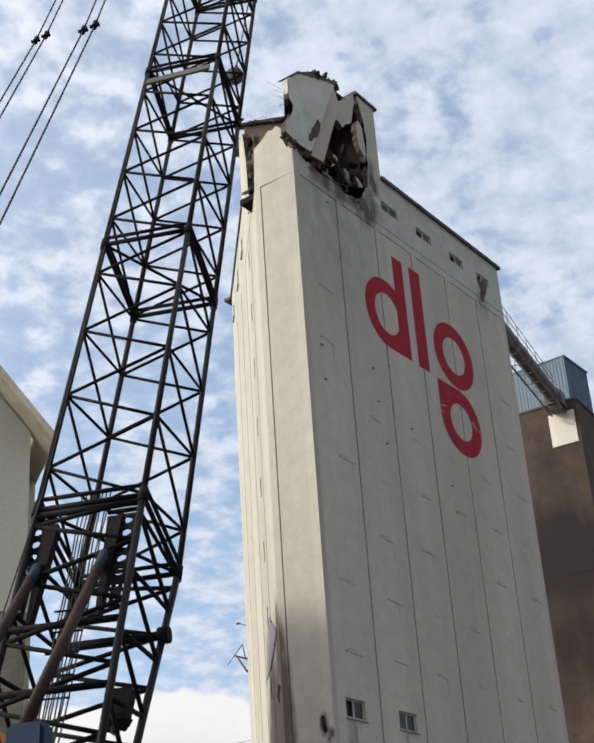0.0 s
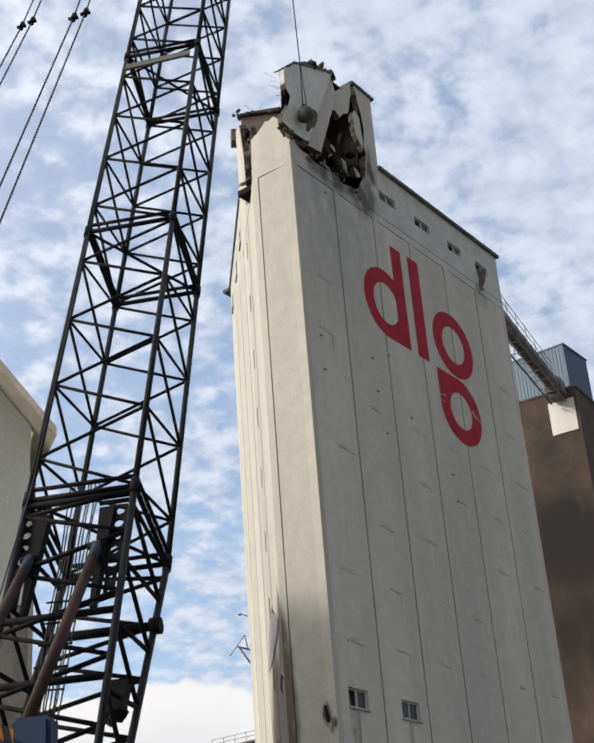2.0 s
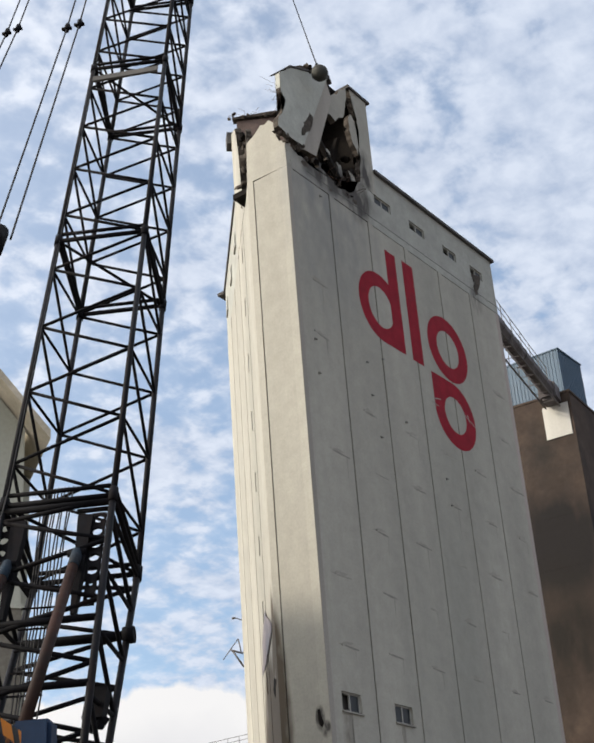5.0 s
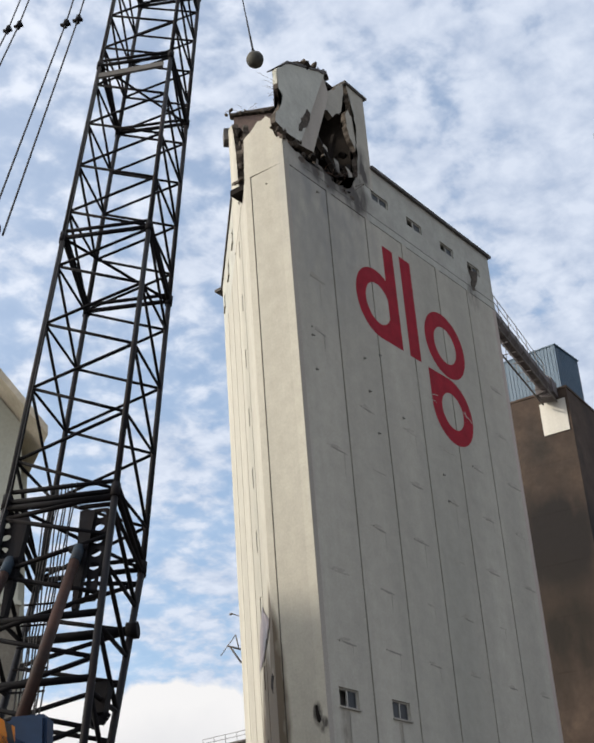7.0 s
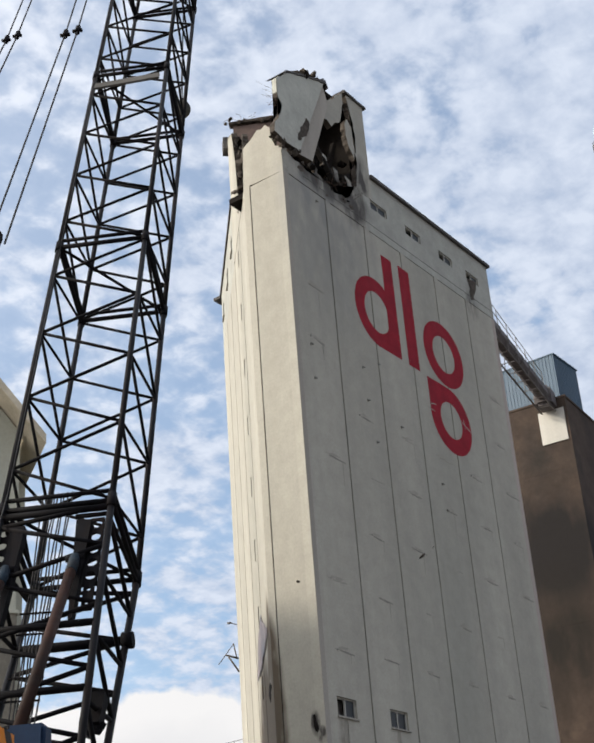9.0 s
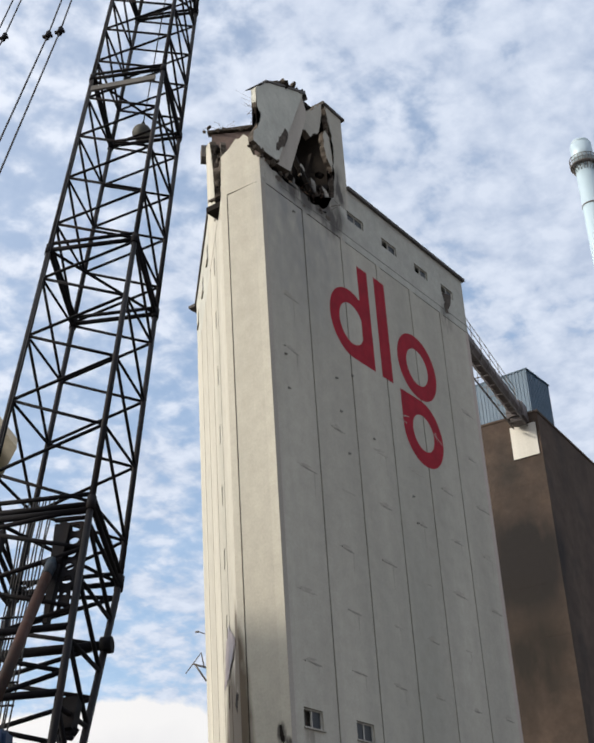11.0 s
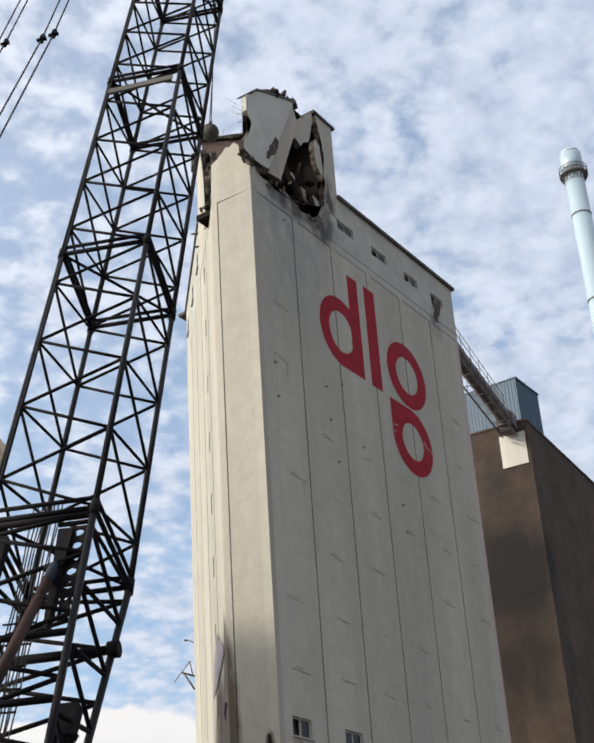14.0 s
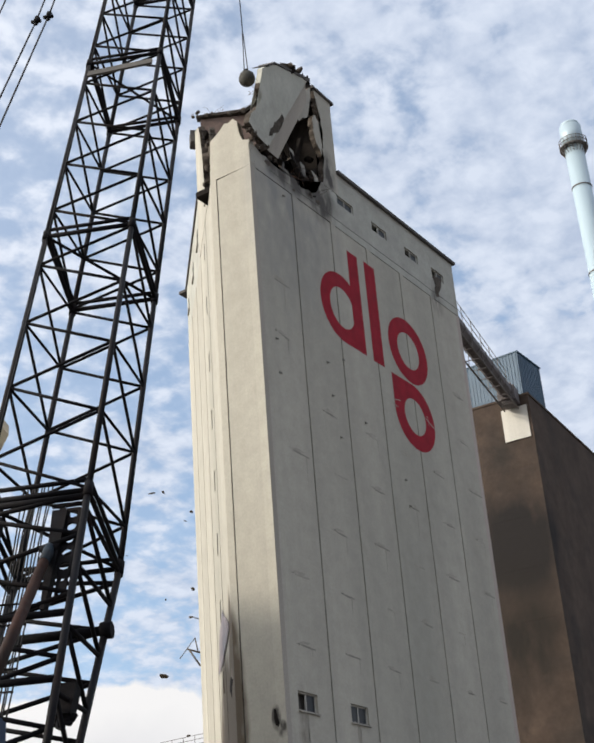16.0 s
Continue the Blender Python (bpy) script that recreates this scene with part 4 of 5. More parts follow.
def build_crane():
    cr = thing("lattice_crane", "black lattice boom crawler crane with rusty backstops", "crane", PIVOT)
    for k in range(-1, 3):
        boom_section(cr, k * SEC)
    for k in range(3, 14):
        boom_section(cr, k * SEC, False)
    # boards carried across the joints
    for k in (1, 2):
        bm = bmesh.new()
        s = k * SEC - 0.62
        a, b = bp(s, -BW / 2 + 0.06, BH / 2 + 0.05), bp(s + 0.14, BW / 2 - 0.12, BH / 2 + 0.05)
        u, v, n = (b - a), BOOM_A * 0.2, BOOM_N * 0.05
        hexa(bm, [a + u * i + v * (j - 0.5) + n * h for i in (0, 1) for j in (0, 1) for h in (0, 1)])
        part("board", bm, M_ALU, cr, "weathered grey board")
    # tapering foot section
    s1, s0 = -SEC, -13.3
    bm = bmesh.new()
    tube(bm, bp(-7.95, -BW / 2, -BH / 2 + 0.30), bp(-7.95, BW / 2 + 0.06, -BH / 2 + 0.30), 0.068, 10)
    tube(bm, bp(-7.95, BW / 2 - 0.04, -BH / 2 + 0.30), bp(-7.95, BW / 2 + 0.12, -BH / 2 + 0.30), 0.12, 10)
    foot = part("boom_foot", bm, M_STEEL, cr, "black tapering boom foot")

    def lower(w, n, s):
        f = (s - s0) / (s1 - s0)
        lo = BH / 2 if n > 0 else BH / 2 - 0.45
        f2 = f if n < 0 else 1
        return bp(s, BW / 2 * w, lo + (BH / 2 * n - lo) * f2)

    for w, n in CORNERS:
        bm = bmesh.new()
        tube(bm, lower(w, n, s0), lower(w, n, s1), 0.053, 10)
        part("chord", bm, M_CHORD, foot)
    for i in range(4):
        a, b = CORNERS[i], CORNERS[(i + 1) % 4]
        for k in range(6):
            x = s1 - 0.3 - k * 1.02
            for x2 in (x - 0.51, x + 0.51):
                if x2 > s1:
                    x2 = s1 - 0.05
                bm = bmesh.new()
                tube(bm, lower(*a, x), lower(*b, x2), 0.034, 6)
                part("lacing_bar", bm, M_STEEL, foot)
            if i == 0 and k in (0, 2, 3):
                bm = bmesh.new()
                tube(bm, lower(-1, 1, x + 0.2), lower(1, 1, x + 0.2), 0.05, 6)
                part("cross_tube", bm, M_STEEL, foot)
    # bracket plates with lightening holes, and the channels on which the backstops bear
    for wc, wf in ((0.61, 0.43), (-0.72, -0.52)):
        bm = bmesh.new()
        cell, nh = 0.235, 7
        for k in range(nh):
            sc, wd = -6.95 - cell * k, (0.20 if k < 5 else 0.15)
            outer = [(sc + cell / 2 * a, wc + wd / 2 * b) for a, b in ((1, 1), (1, 0), (1, -1), (0, -1), (-1, -1), (-1, 0), (-1, 1), (0, 1))]
            r = 0.072 if k < 5 else 0.03
            inner = [(sc + r * math.cos(t), wc + r * math.sin(t)) for t in [math.pi / 4 * (1 - m) for m in range(8)]]
            vo = [bm.verts.new(bp(a, b, 0.80)) for a, b in outer]
            vi = [bm.verts.new(bp(a, b, 0.80)) for a, b in inner]
            wo = [bm.verts.new(bp(a, b, 0.77)) for a, b in outer]
            wi = [bm.verts.new(bp(a, b, 0.77)) for a, b in inner]
            for m in range(8):
                p = (m + 1) % 8
                bm.faces.new((vo[m], vo[p], vi[p], vi[m]))
                bm.faces.new((wo[p], wo[m], wi[m], wi[p]))
                bm.faces.new((vi[m], vi[p], wi[p], wi[m]))
        bmesh.ops.remove_doubles(bm, verts=bm.verts, dist=0.0005)
        part("bracket_plate", bm, M_STEEL, cr, "black plate with round lightening holes")
        bm = bmesh.new()
        hexa(bm, [bp(-6.9 - i * 1.75, wf + (-0.11 + 0.22 * j) * (1 - 0.75 * i), 0.72 + 0.14 * h) for i in (0, 1) for j in (0, 1) for h in (0, 1)])
        part("bearing_channel", bm, M_STEEL, cr)
        bm = bmesh.new()
        tube(bm, bp(-6.75, wf - 0.15, 0.78), bp(-6.75, wc + 0.12, 0.78), 0.035, 6)
        part("bracket_bar", bm, M_STEEL, cr)
    # backstop tubes
    for top, bot in (((-7.60, 0.38, 0.85), (-11.5, 0.60, 2.45)), ((-7.69, -0.57, 0.85), (-11.5, -0.36, 2.45))):
        bm = bmesh.new()
        a, b = bp(*top), bp(*bot)
        tube(bm, a, b, 0.071, 14)
        st = part("backstop", bm, M_RUST, cr, "rust-brown backstop tube")
        bm = bmesh.new()
        tube(bm, a + (a - b).normalized() * 0.02, a + (b - a) * 0.10, 0.076, 14)
        part("sleeve", bm, M_SLEEVE, st, "faded blue sleeve")
        bm = bmesh.new()
        tube(bm, a - BOOM_W * 0.13, a + BOOM_W * 0.13, 0.05, 10)
        part("pin", bm, M_STEEL, st)
    # hoist ropes running inside the boom foot
    for k in range(9):
        bm = bmesh.new()
        w = -0.40 + 0.055 * k
        rr = random.Random(60 + k)
        way = [bp(-5.6 - 0.5 * j, (w - 0.1) * (1 - 0.03 * j) + rr.uniform(-0.018, 0.018), 0.15 + 0.012 * j + rr.uniform(-0.01, 0.01)) for j in range(10)]
        for p, q in zip(way, way[1:]):
            tube(bm, p, q, 0.0115, 5, cap=False)
        part("rope", bm, M_CABLE, cr)
    for k in range(6):
        bm = bmesh.new()
        x = -7.6 - 0.36 * k
        tube(bm, bp(x, -0.50, 0.24), bp(x - 0.02, -0.02, 0.24), 0.016, 5)
        part("rope_guide", bm, M_STEEL, cr)
    # hook block bundle on the foot
    bm = bmesh.new()
    hexa(bm, [bp(-9.50 - 0.46 * i, 0.62 + 0.26 * j - 0.03 * i, 0.22 + 0.2 * h) for i in (0, 1) for j in (0, 1) for h in (0, 1)])
    bundle = part("tool_bag", bm, M_STEEL, cr, "black tool bag with a hanging cable loop")
    for k in range(7):
        bm = bmesh.new()
        chunk(bm, bp(-9.96 - 0.03 * (k % 3), 0.62 + 0.036 * k, 0.31), 0.085, 620 + k)
        part("rag", bm, M_STEEL, bundle)
    bm = bmesh.new()
    ring = [bp(-10.06 - 0.09 * math.cos(t), 0.74 + 0.06 * math.sin(t), 0.36) for t in [math.pi * (j - 6) / 6 for j in range(9)]]
    for p, q in zip(ring, ring[1:]):
        tube(bm, p, q, 0.014, 5, cap=False)
    part("cable_loop", bm, M_CABLE, bundle)
    # pendants to the boom head, with socket clamps
    for w0, w1, n0 in ((0.60, 0.72, 5.38), (0.80, 0.92, 5.42), (-0.60, -0.72, 4.68), (-0.80, -0.92, 4.63)):
        bm = bmesh.new()
        hi, lo = bp(91, w0 * 0.4, 0.9), bp(-7.8, w1, 6.1 if w0 > 0 else 5.3)
        mid = bp(-1.12 if w0 > 0 else 0.65, w0, n0)
        tube(bm, lo, mid, 0.0135, 6, cap=False)
        tube(bm, mid, hi, 0.0135, 6, cap=False)
        pd = part("pendant_rope", bm, M_CABLE, cr)
        bm = bmesh.new()
        u = (hi - mid).normalized()
        tube(bm, mid - u * 0.10, mid + u * 0.10, 0.042, 8)
        tube(bm, mid - u * 0.03 - BOOM_W * 0.075, mid - u * 0.03 + BOOM_W * 0.075, 0.028, 6)
        part("rope_socket", bm, M_STEEL, pd)
    for w in (0.8, -0.8):
        bm = bmesh.new()
        tube(bm, bp(-7.7, w, 6.15 if w > 0 else 5.35), bp(-8.15, w, 6.2 if w > 0 else 5.4), 0.10, 10)
        part("equalizer", bm, M_STEEL, cr)
        bm = bmesh.new()
        tube(bm, bp(-8.1, w, 6.2 if w > 0 else 5.4), Vector((-3.9 * BOOM_A.x / BOOM_A.xy.length, -3.9 * BOOM_A.y / BOOM_A.xy.length, 2.2)) + BOOM_W * w, 0.09, 8)
        part("gantry_leg", bm, M_STEEL, cr)
    # thin signal line on the outer side of the boom
    bm = bmesh.new()
    tube(bm, bp(85, -BW / 2 + 0.05, BH / 2 + 0.03), bp(-6.3, -BW / 2 + 0.04, BH / 2 + 0.05), 0.008, 5, cap=False)
    tube(bm, bp(-6.3, -BW / 2 + 0.04, BH / 2 + 0.05), bp(-12.5, -BW / 2 - 0.10, BH / 2 + 0.42), 0.012, 5, cap=False)
    part("hoist_line", bm, M_CABLE, cr)
    # machine house and undercarriage
    h = Vector((math.cos(AZ), math.sin(AZ), 0))
    m = Matrix((( h.x, BOOM_W.x, 0, 0), (h.y, BOOM_W.y, 0, 0), (0, 0, 1, 0), (0, 0, 0, 1)))
    bm = bmesh.new()
    box(bm, (-4.6, -1.5, -0.6), (-0.35, 0.93, 2.50), m)
    bmesh.ops.bevel(bm, geom=bm.edges[:], offset=0.12, segments=2, affect="EDGES")
    hs = part("machine_house", bm, M_BLUEP, cr, "blue crane machine house")
    bm = bmesh.new()
    box(bm, (-2.3, -0.6, 2.2), (-1.38, 0.93, 2.52), m)
    part("roof_hatch", bm, M_ORANGE, hs, "orange roof panel with black stripes")
    bm = bmesh.new()
    box(bm, (-0.62, 0.58, 2.3), (-0.33, 1.0, 2.80), m)
    bmesh.ops.bevel(bm, geom=bm.edges[:], offset=0.04, segments=2, affect="EDGES")
    part("backstop_seat", bm, M_BLUEP, cr, "blue seat of the backstop")
    bm = bmesh.new()
    tube(bm, (0, 0, -1.1), (0, 0, -0.6), 1.1, 24)
    part("slewing_ring", bm, M_STEEL, cr)
    # boom head with sheave
    bm = bmesh.new()
    tube(bm, bp(92.6, -0.35, -0.5), bp(92.6, 0.35, -0.5), 0.55, 20)
    for w in (-0.4, 0.4):
        hexa(bm, [bp(92 + i * 1.2, w + 0.05 * j, -1.0 + 1.6 * k) for i in (0, 1) for j in (0, 1) for k in (0, 1)])
    part("boom_head", bm, M_STEEL, cr)
    return cr


CRANE = build_crane()


def build_tracks():
    tr = thing("crawler_tracks", "steel crawler undercarriage of the crane on the yard", "undercarriage", (PIVOT.x, PIVOT.y, 0))
    m = Matrix.Rotation(AZ, 4, "Z")
    for y in (-1.9, 1.3):
        bm = bmesh.new()
        box(bm, (-2.8, y, 0.004), (2.8, y + 0.7, 0.62), m)
        bmesh.ops.bevel(bm, geom=bm.edges[:], offset=0.15, segments=2, affect="EDGES")
        part("track", bm, M_STEEL, tr)
    bm = bmesh.new()
    box(bm, (-1.5, -1.3, 0.25), (1.5, 1.4, 0.7), m)
    part("car_body", bm, M_STEEL, tr)


build_tracks()


# Wrecking ball on its rope.
def build_ball():
    bl = thing("wrecking_ball", "rough grey steel wrecking ball hanging on a wire rope", "wrecking ball")
    bm = bmesh.new()
    bmesh.ops.create_uvsphere(bm, u_segments=28, v_segments=18, radius=0.5)
    for v in bm.verts:
        k = 1 + 0.05 * noise.noise(v.co * 3.0) + 0.02 * noise.noise(v.co * 9.0)
        v.co = Vector((v.co.x * k, v.co.y * k, v.co.z * k * (1.10 if v.co.z > 0 else 1.0)))
    for f in bm.faces:
        f.smooth = True
    part("ball", bm, M_BALL, bl)
    bm = bmesh.new()
    tube(bm, (0, 0, 0.45), (0, 0, 0.72), 0.13, 12, 0.09)
    tube(bm, (-0.16, 0, 0.66), (0.16, 0, 0.66), 0.06, 8)
    part("shackle", bm, M_STEEL, bl)
    for x in (-0.13, 0.13):
        bm = bmesh.new()
        tube(bm, (x, 0, 0.55), (x * 0.2, 0, 3.6), 0.030, 6)
        part("sling", bm, M_CABLE, bl)
    bm = bmesh.new()
    tube(bm, (0, 0, 3.5), (0, 0, 50), 0.036, 6)
    part("rope", bm, M_CABLE, bl)
    return bl


BALL = build_ball()


# Brown concrete store behind the silo, with the blue roof house.
ST_O = Vector((47.7, 5.8, 0))
ST_YAW = radians(5)
ST_H = 49.0


def build_store():
    st = thing("concrete_store", "dark brown concrete storage tower behind the silo", "building")
    ux, uy = Vector((math.cos(ST_YAW), math.sin(ST_YAW), 0)), Vector((-math.sin(ST_YAW), math.cos(ST_YAW), 0))
    end = Wall(ST_O + uy * 20, ST_O)
    side = Wall(ST_O, ST_O + ux * 60)
    bm = bmesh.new()
    end.box(bm, 0, 20, 0, ST_H, -0.4, 0)
    part("end_wall", bm, M_BROWN, st)
    bm = bmesh.new()
    side.box(bm, 0.06, 60, 0, ST_H, -20, -0.003)
    part("side_wall", bm, M_BROWN, st)
    bm = bmesh.new()
    side.box(bm, -0.05, 60, ST_H + 0.004, ST_H + 0.22, -0.7, 0.08)
    end.box(bm, 0, 19.7, ST_H + 0.004, ST_H + 0.2, -0.5, 0.06)
    part("coping", bm, M_BROWN, st)
    bm = bmesh.new()
    end.box(bm, 17.4, 19.75, ST_H - 3.9, ST_H - 0.9, 0.004, 0.10)
    part("white_panel", bm, M_WHITE, st, "white rendered wall panel")
    for k in range(10):
        bm = bmesh.new()
        end.box(bm, 0.2, 19.9, 3 + k * 4.4, 3.05 + k * 4.4, -0.01, 0.012)
        part("pour_joint", bm, M_BROWN, st)


build_store()


def build_roof_house():
    rh = thing("roof_house", "blue corrugated metal plant room on a flat roof", "plant room")
    ux, uy = Vector((1, 0, 0)), Vector((0, 1, 0))
    c = ST_O + ux * 0.5 + uy * 0.6
    z0, z1 = ST_H + 0.225, ST_H + 4.6
    for name, a, b in (("end_cladding", c + uy * 12, c), ("side_cladding", c, c + ux * 4.6), ("side_cladding", c + ux * 4.6, c + ux * 4.6 + uy * 12), ("rear_cladding", c + ux * 4.6 + uy * 12, c + uy * 12)):
        w = Wall(a, b)
        bm = bmesh.new()
        n = max(3, int(w.len / 0.32))
        for k in range(n):
            s = w.len * k / n
            g = w.len / n
            w.box(bm, s, s + g * 0.55, z0, z1, -0.1, 0.0)
            w.box(bm, s + g * 0.55, s + g, z0, z1, -0.1, -0.035)
        part(name, bm, M_CORR, rh)
    bm = bmesh.new()
    w = Wall(c + uy * 12, c)
    w.box(bm, -0.1, 12.1, z1 + 0.002, z1 + 0.1, -4.7, 0.06)
    part("roof", bm, M_CORR, rh)


build_roof_house()


def build_conveyor():
    cv = thing("conveyor_bridge", "grey galvanised conveyor bridge between silo and store", "conveyor")
    a, b = Vector((24.2, 2.4, 47.75)), Vector((47.55, 7.3, 48.4))
    u = (b - a).normalized()
    side = Vector((0, 0, 1)).cross(u).normalized()
    up = u.cross(side) * -1 if u.cross(side).z < 0 else u.cross(side)
    ln = (b - a).length

    def pt(s, w, z):
        return a + u * s + side * w + up * z

    # casing of eight-sided section, plated in lengths with a hoop at each joint
    ring = [(0.62 * math.cos(math.pi * (k + 0.5) / 4), 0.62 + 0.64 * math.sin(math.pi * (k + 0.5) / 4)) for k in range(8)]
    n = 12
    for k in range(n):
        for name, s0, s1, g, mat in (("casing", ln * k / n, ln * (k + 1) / n - 0.004, 1.0, M_CASING), ("hoop", ln * k / n, ln * k / n + 0.12, 1.08, M_GALV)):
            bm = bmesh.new()
            va = [bm.verts.new(pt(s0, w * g, 0.62 + (z - 0.62) * g)) for w, z in ring]
            vb = [bm.verts.new(pt(s1, w * g, 0.62 + (z - 0.62) * g)) for w, z in ring]
            for i in range(8):
                bm.faces.new((va[i], va[(i + 1) % 8], vb[(i + 1) % 8], vb[i]))
            bm.faces.new(va[::-1]), bm.faces.new(vb)
            part(name, bm, mat, cv)
    bm = bmesh.new()
    hexa(bm, [pt(s, w, z) for s in (ln - 2.2, ln - 0.05) for w in (-0.75, 0.75) for z in (-0.45, 1.35)])
    bmesh.ops.bevel(bm, geom=bm.edges[:], offset=0.25, segments=2, affect="EDGES")
    part("discharge_hood", bm, M_CASING, cv, "rounded grey discharge hood")
    # walkway slung below: two stringers, hangers and rungs
    for w in (-0.6, 0.6):
        bm = bmesh.new()
        tube(bm, pt(0, w, -0.75), pt(ln - 0.6, w, -0.65), 0.085, 6)
        part("stringer", bm, M_GALV, cv)
        for k in range(8):
            bm = bmesh.new()
            tube(bm, pt(ln * (k + 0.4) / 8.4, w, -0.73), pt(ln * (k + 0.4) / 8.4, w * 0.9, 0.3), 0.03, 5)
            part("hanger", bm, M_GALV, cv)
    for k in range(11):
        bm = bmesh.new()
        tube(bm, pt(ln * (k + 0.5) / 11.6, -0.6, -0.73), pt(ln * (k + 0.5) / 11.6, 0.6, -0.73), 0.04, 5)
        part("rung", bm, M_CASING, cv)
    # handrails over the casing
    for w in (-0.5, 0.5):
        bm = bmesh.new()
        for z in (1.75, 2.4):
            tube(bm, pt(0, w, z), pt(ln - 3, w, z - 0.35), 0.03, 5)
        for k in range(9):
            s = (ln - 3) * k / 8
            tube(bm, pt(s, w, 0.9), pt(s, w, 2.4 - 0.35 * s / ln), 0.03, 5)
        part("handrail", bm, M_GALV, cv)


build_conveyor()


def build_chimney():
    ch = thing("steel_chimney", "tall pale blue-white steel chimney with a ladder platform", "chimney")
    x, y, r = 93.2, 12.5, 1.28
    top = 107.0
    bm = bmesh.new()
    tube(bm, (x, y, 0), (x, y, top), r, 40)
    part("shaft", bm, M_CHIM, ch)
    bm = bmesh.new()
    tube(bm, (x, y, 103.9), (x, y, top + 0.2), r * 1.14, 40)
    tube(bm, (x, y, top + 0.2), (x, y, top + 0.75), r * 1.14, 40, r * 0.95)
    tube(bm, (x, y, top + 0.75), (x, y, top + 1.1), r * 0.95, 40, r * 0.55)
    part("cap", bm, M_CHIM, ch)
    for z in (97.3, 84.2, 71.0, 58.0):
        bm = bmesh.new()
        tube(bm, (x, y, z), (x, y, z + 0.16), r + 0.07, 40)
        part("flange", bm, M_GALV, ch)
    bm = bmesh.new()
    tube(bm, (x, y, 103.7), (x, y, 103.85), r + 0.62, 28)
    pf = part("platform", bm, M_GALV, ch, "grey grating platform")
    bm = bmesh.new()
    n = 20
    for k in range(n):
        a, b = 2 * math.pi * k / n, 2 * math.pi * (k + 1) / n
        pa, pb = [Vector((x + (r + 0.58) * math.cos(t), y + (r + 0.58) * math.sin(t), 0)) for t in (a, b)]
        for z in (104.35, 104.9):
            tube(bm, pa + Vector((0, 0, z)), pb + Vector((0, 0, z)), 0.05, 5)
        tube(bm, pa + Vector((0, 0, 103.75)), pa + Vector((0, 0, 104.9)), 0.04, 5)
        tube(bm, Vector((x + r * math.cos(a), y + r * math.sin(a), 102.7)), pa + Vector((0, 0, 103.7)), 0.05, 5)
    part("guard_rail", bm, M_GALV, pf)


build_chimney()


def build_far_building():
    fb = thing("far_building", "distant grey flat-roofed building with a roof railing", "building")
    bm = bmesh.new()
    box(bm, (49.6, 40.0, 0), (70.0, 49.8, 25.75))
    part("wall", bm, M_GALV, fb)
    bm = bmesh.new()
    box(bm, (49.3, 39.7, 25.76), (70.3, 50.1, 25.95))
    part("roof", bm, M_ROOFFELT, fb)
    bm = bmesh.new()
    for z in (26.4, 26.8):
        tube(bm, (49.4, 40, z), (49.4, 50, z), 0.028, 5)
    for k in range(8):
        tube(bm, (49.4, 40 + 10 * k / 7, 25.95), (49.4, 40 + 10 * k / 7, 26.8), 0.028, 5)
    part("railing", bm, M_GALV, fb)


build_far_building()


# Pale gabled warehouse behind the crane.
LEFT = Vector((-19.4, -0.9, 0))


def build_warehouse():
    wh = thing("gabled_warehouse", "pale stained rendered warehouse with an overhanging gable roof", "building")
    gable = Wall((LEFT.x - 8.47, LEFT.y + 5.3), (LEFT.x, LEFT.y))
    side = Wall((LEFT.x, LEFT.y), (LEFT.x + 11.7, LEFT.y + 18.7))
    eave = 22.1
    rise = 1.21
    half = gable.len
    bm = bmesh.new()
    # unseen ridge, cut here to place the roof's shadow on the silo pier
    ridge = 2.8
    hexa(bm, [gable.p(s, z, d) for s, zt in ((ridge, eave + (half - ridge) * rise), (half, eave)) for d in (0.0, -0.4) for z in (0, zt)])
    part("gable_wall", bm, M_LEFT, wh)
    bm = bmesh.new()
    side.box(bm, 0.02, side.len, 0, eave - 0.02, -0.4, -0.004)
    part("side_wall", bm, M_LEFT, wh)
    bm = bmesh.new()
    gable.box(bm, half - 1.0, half + 0.70, 0, eave - 0.75, -3.2, -2.8)
    part("setback_wall", bm, M_LEFT, wh)
    for wl, d in ((gable, 0.05), (side, 0.06)):
        bm = bmesh.new()
        wl.box(bm, 0.0, wl.len + (0.05 if wl is gable else 0.0), 0, 15.2, 0.003, d)
        part("plinth", bm, M_PLINTH, wh, "dark mottled lower wall")
        bm = bmesh.new()
        wl.box(bm, 0.0, wl.len + (0.1 if wl is gable else 0.0), 15.21, 15.35, 0.003, d + 0.06)
        part("plinth_ledge", bm, M_LEFT, wh)
    bm = bmesh.new()
    ov = 1.1
    # the unseen length to the rear is added to cast that shadow
    hexa(bm, [gable.p(s, z + h, d) for s, z in ((ridge, eave + (half - ridge) * rise + 0.1), (half + 0.75, eave - rise * 0.75 + 0.1)) for d in (ov, -23) for h in (0, 0.35)])
    part("roof", bm, M_SOFFIT, wh, "weathered roof overhang")


build_warehouse()



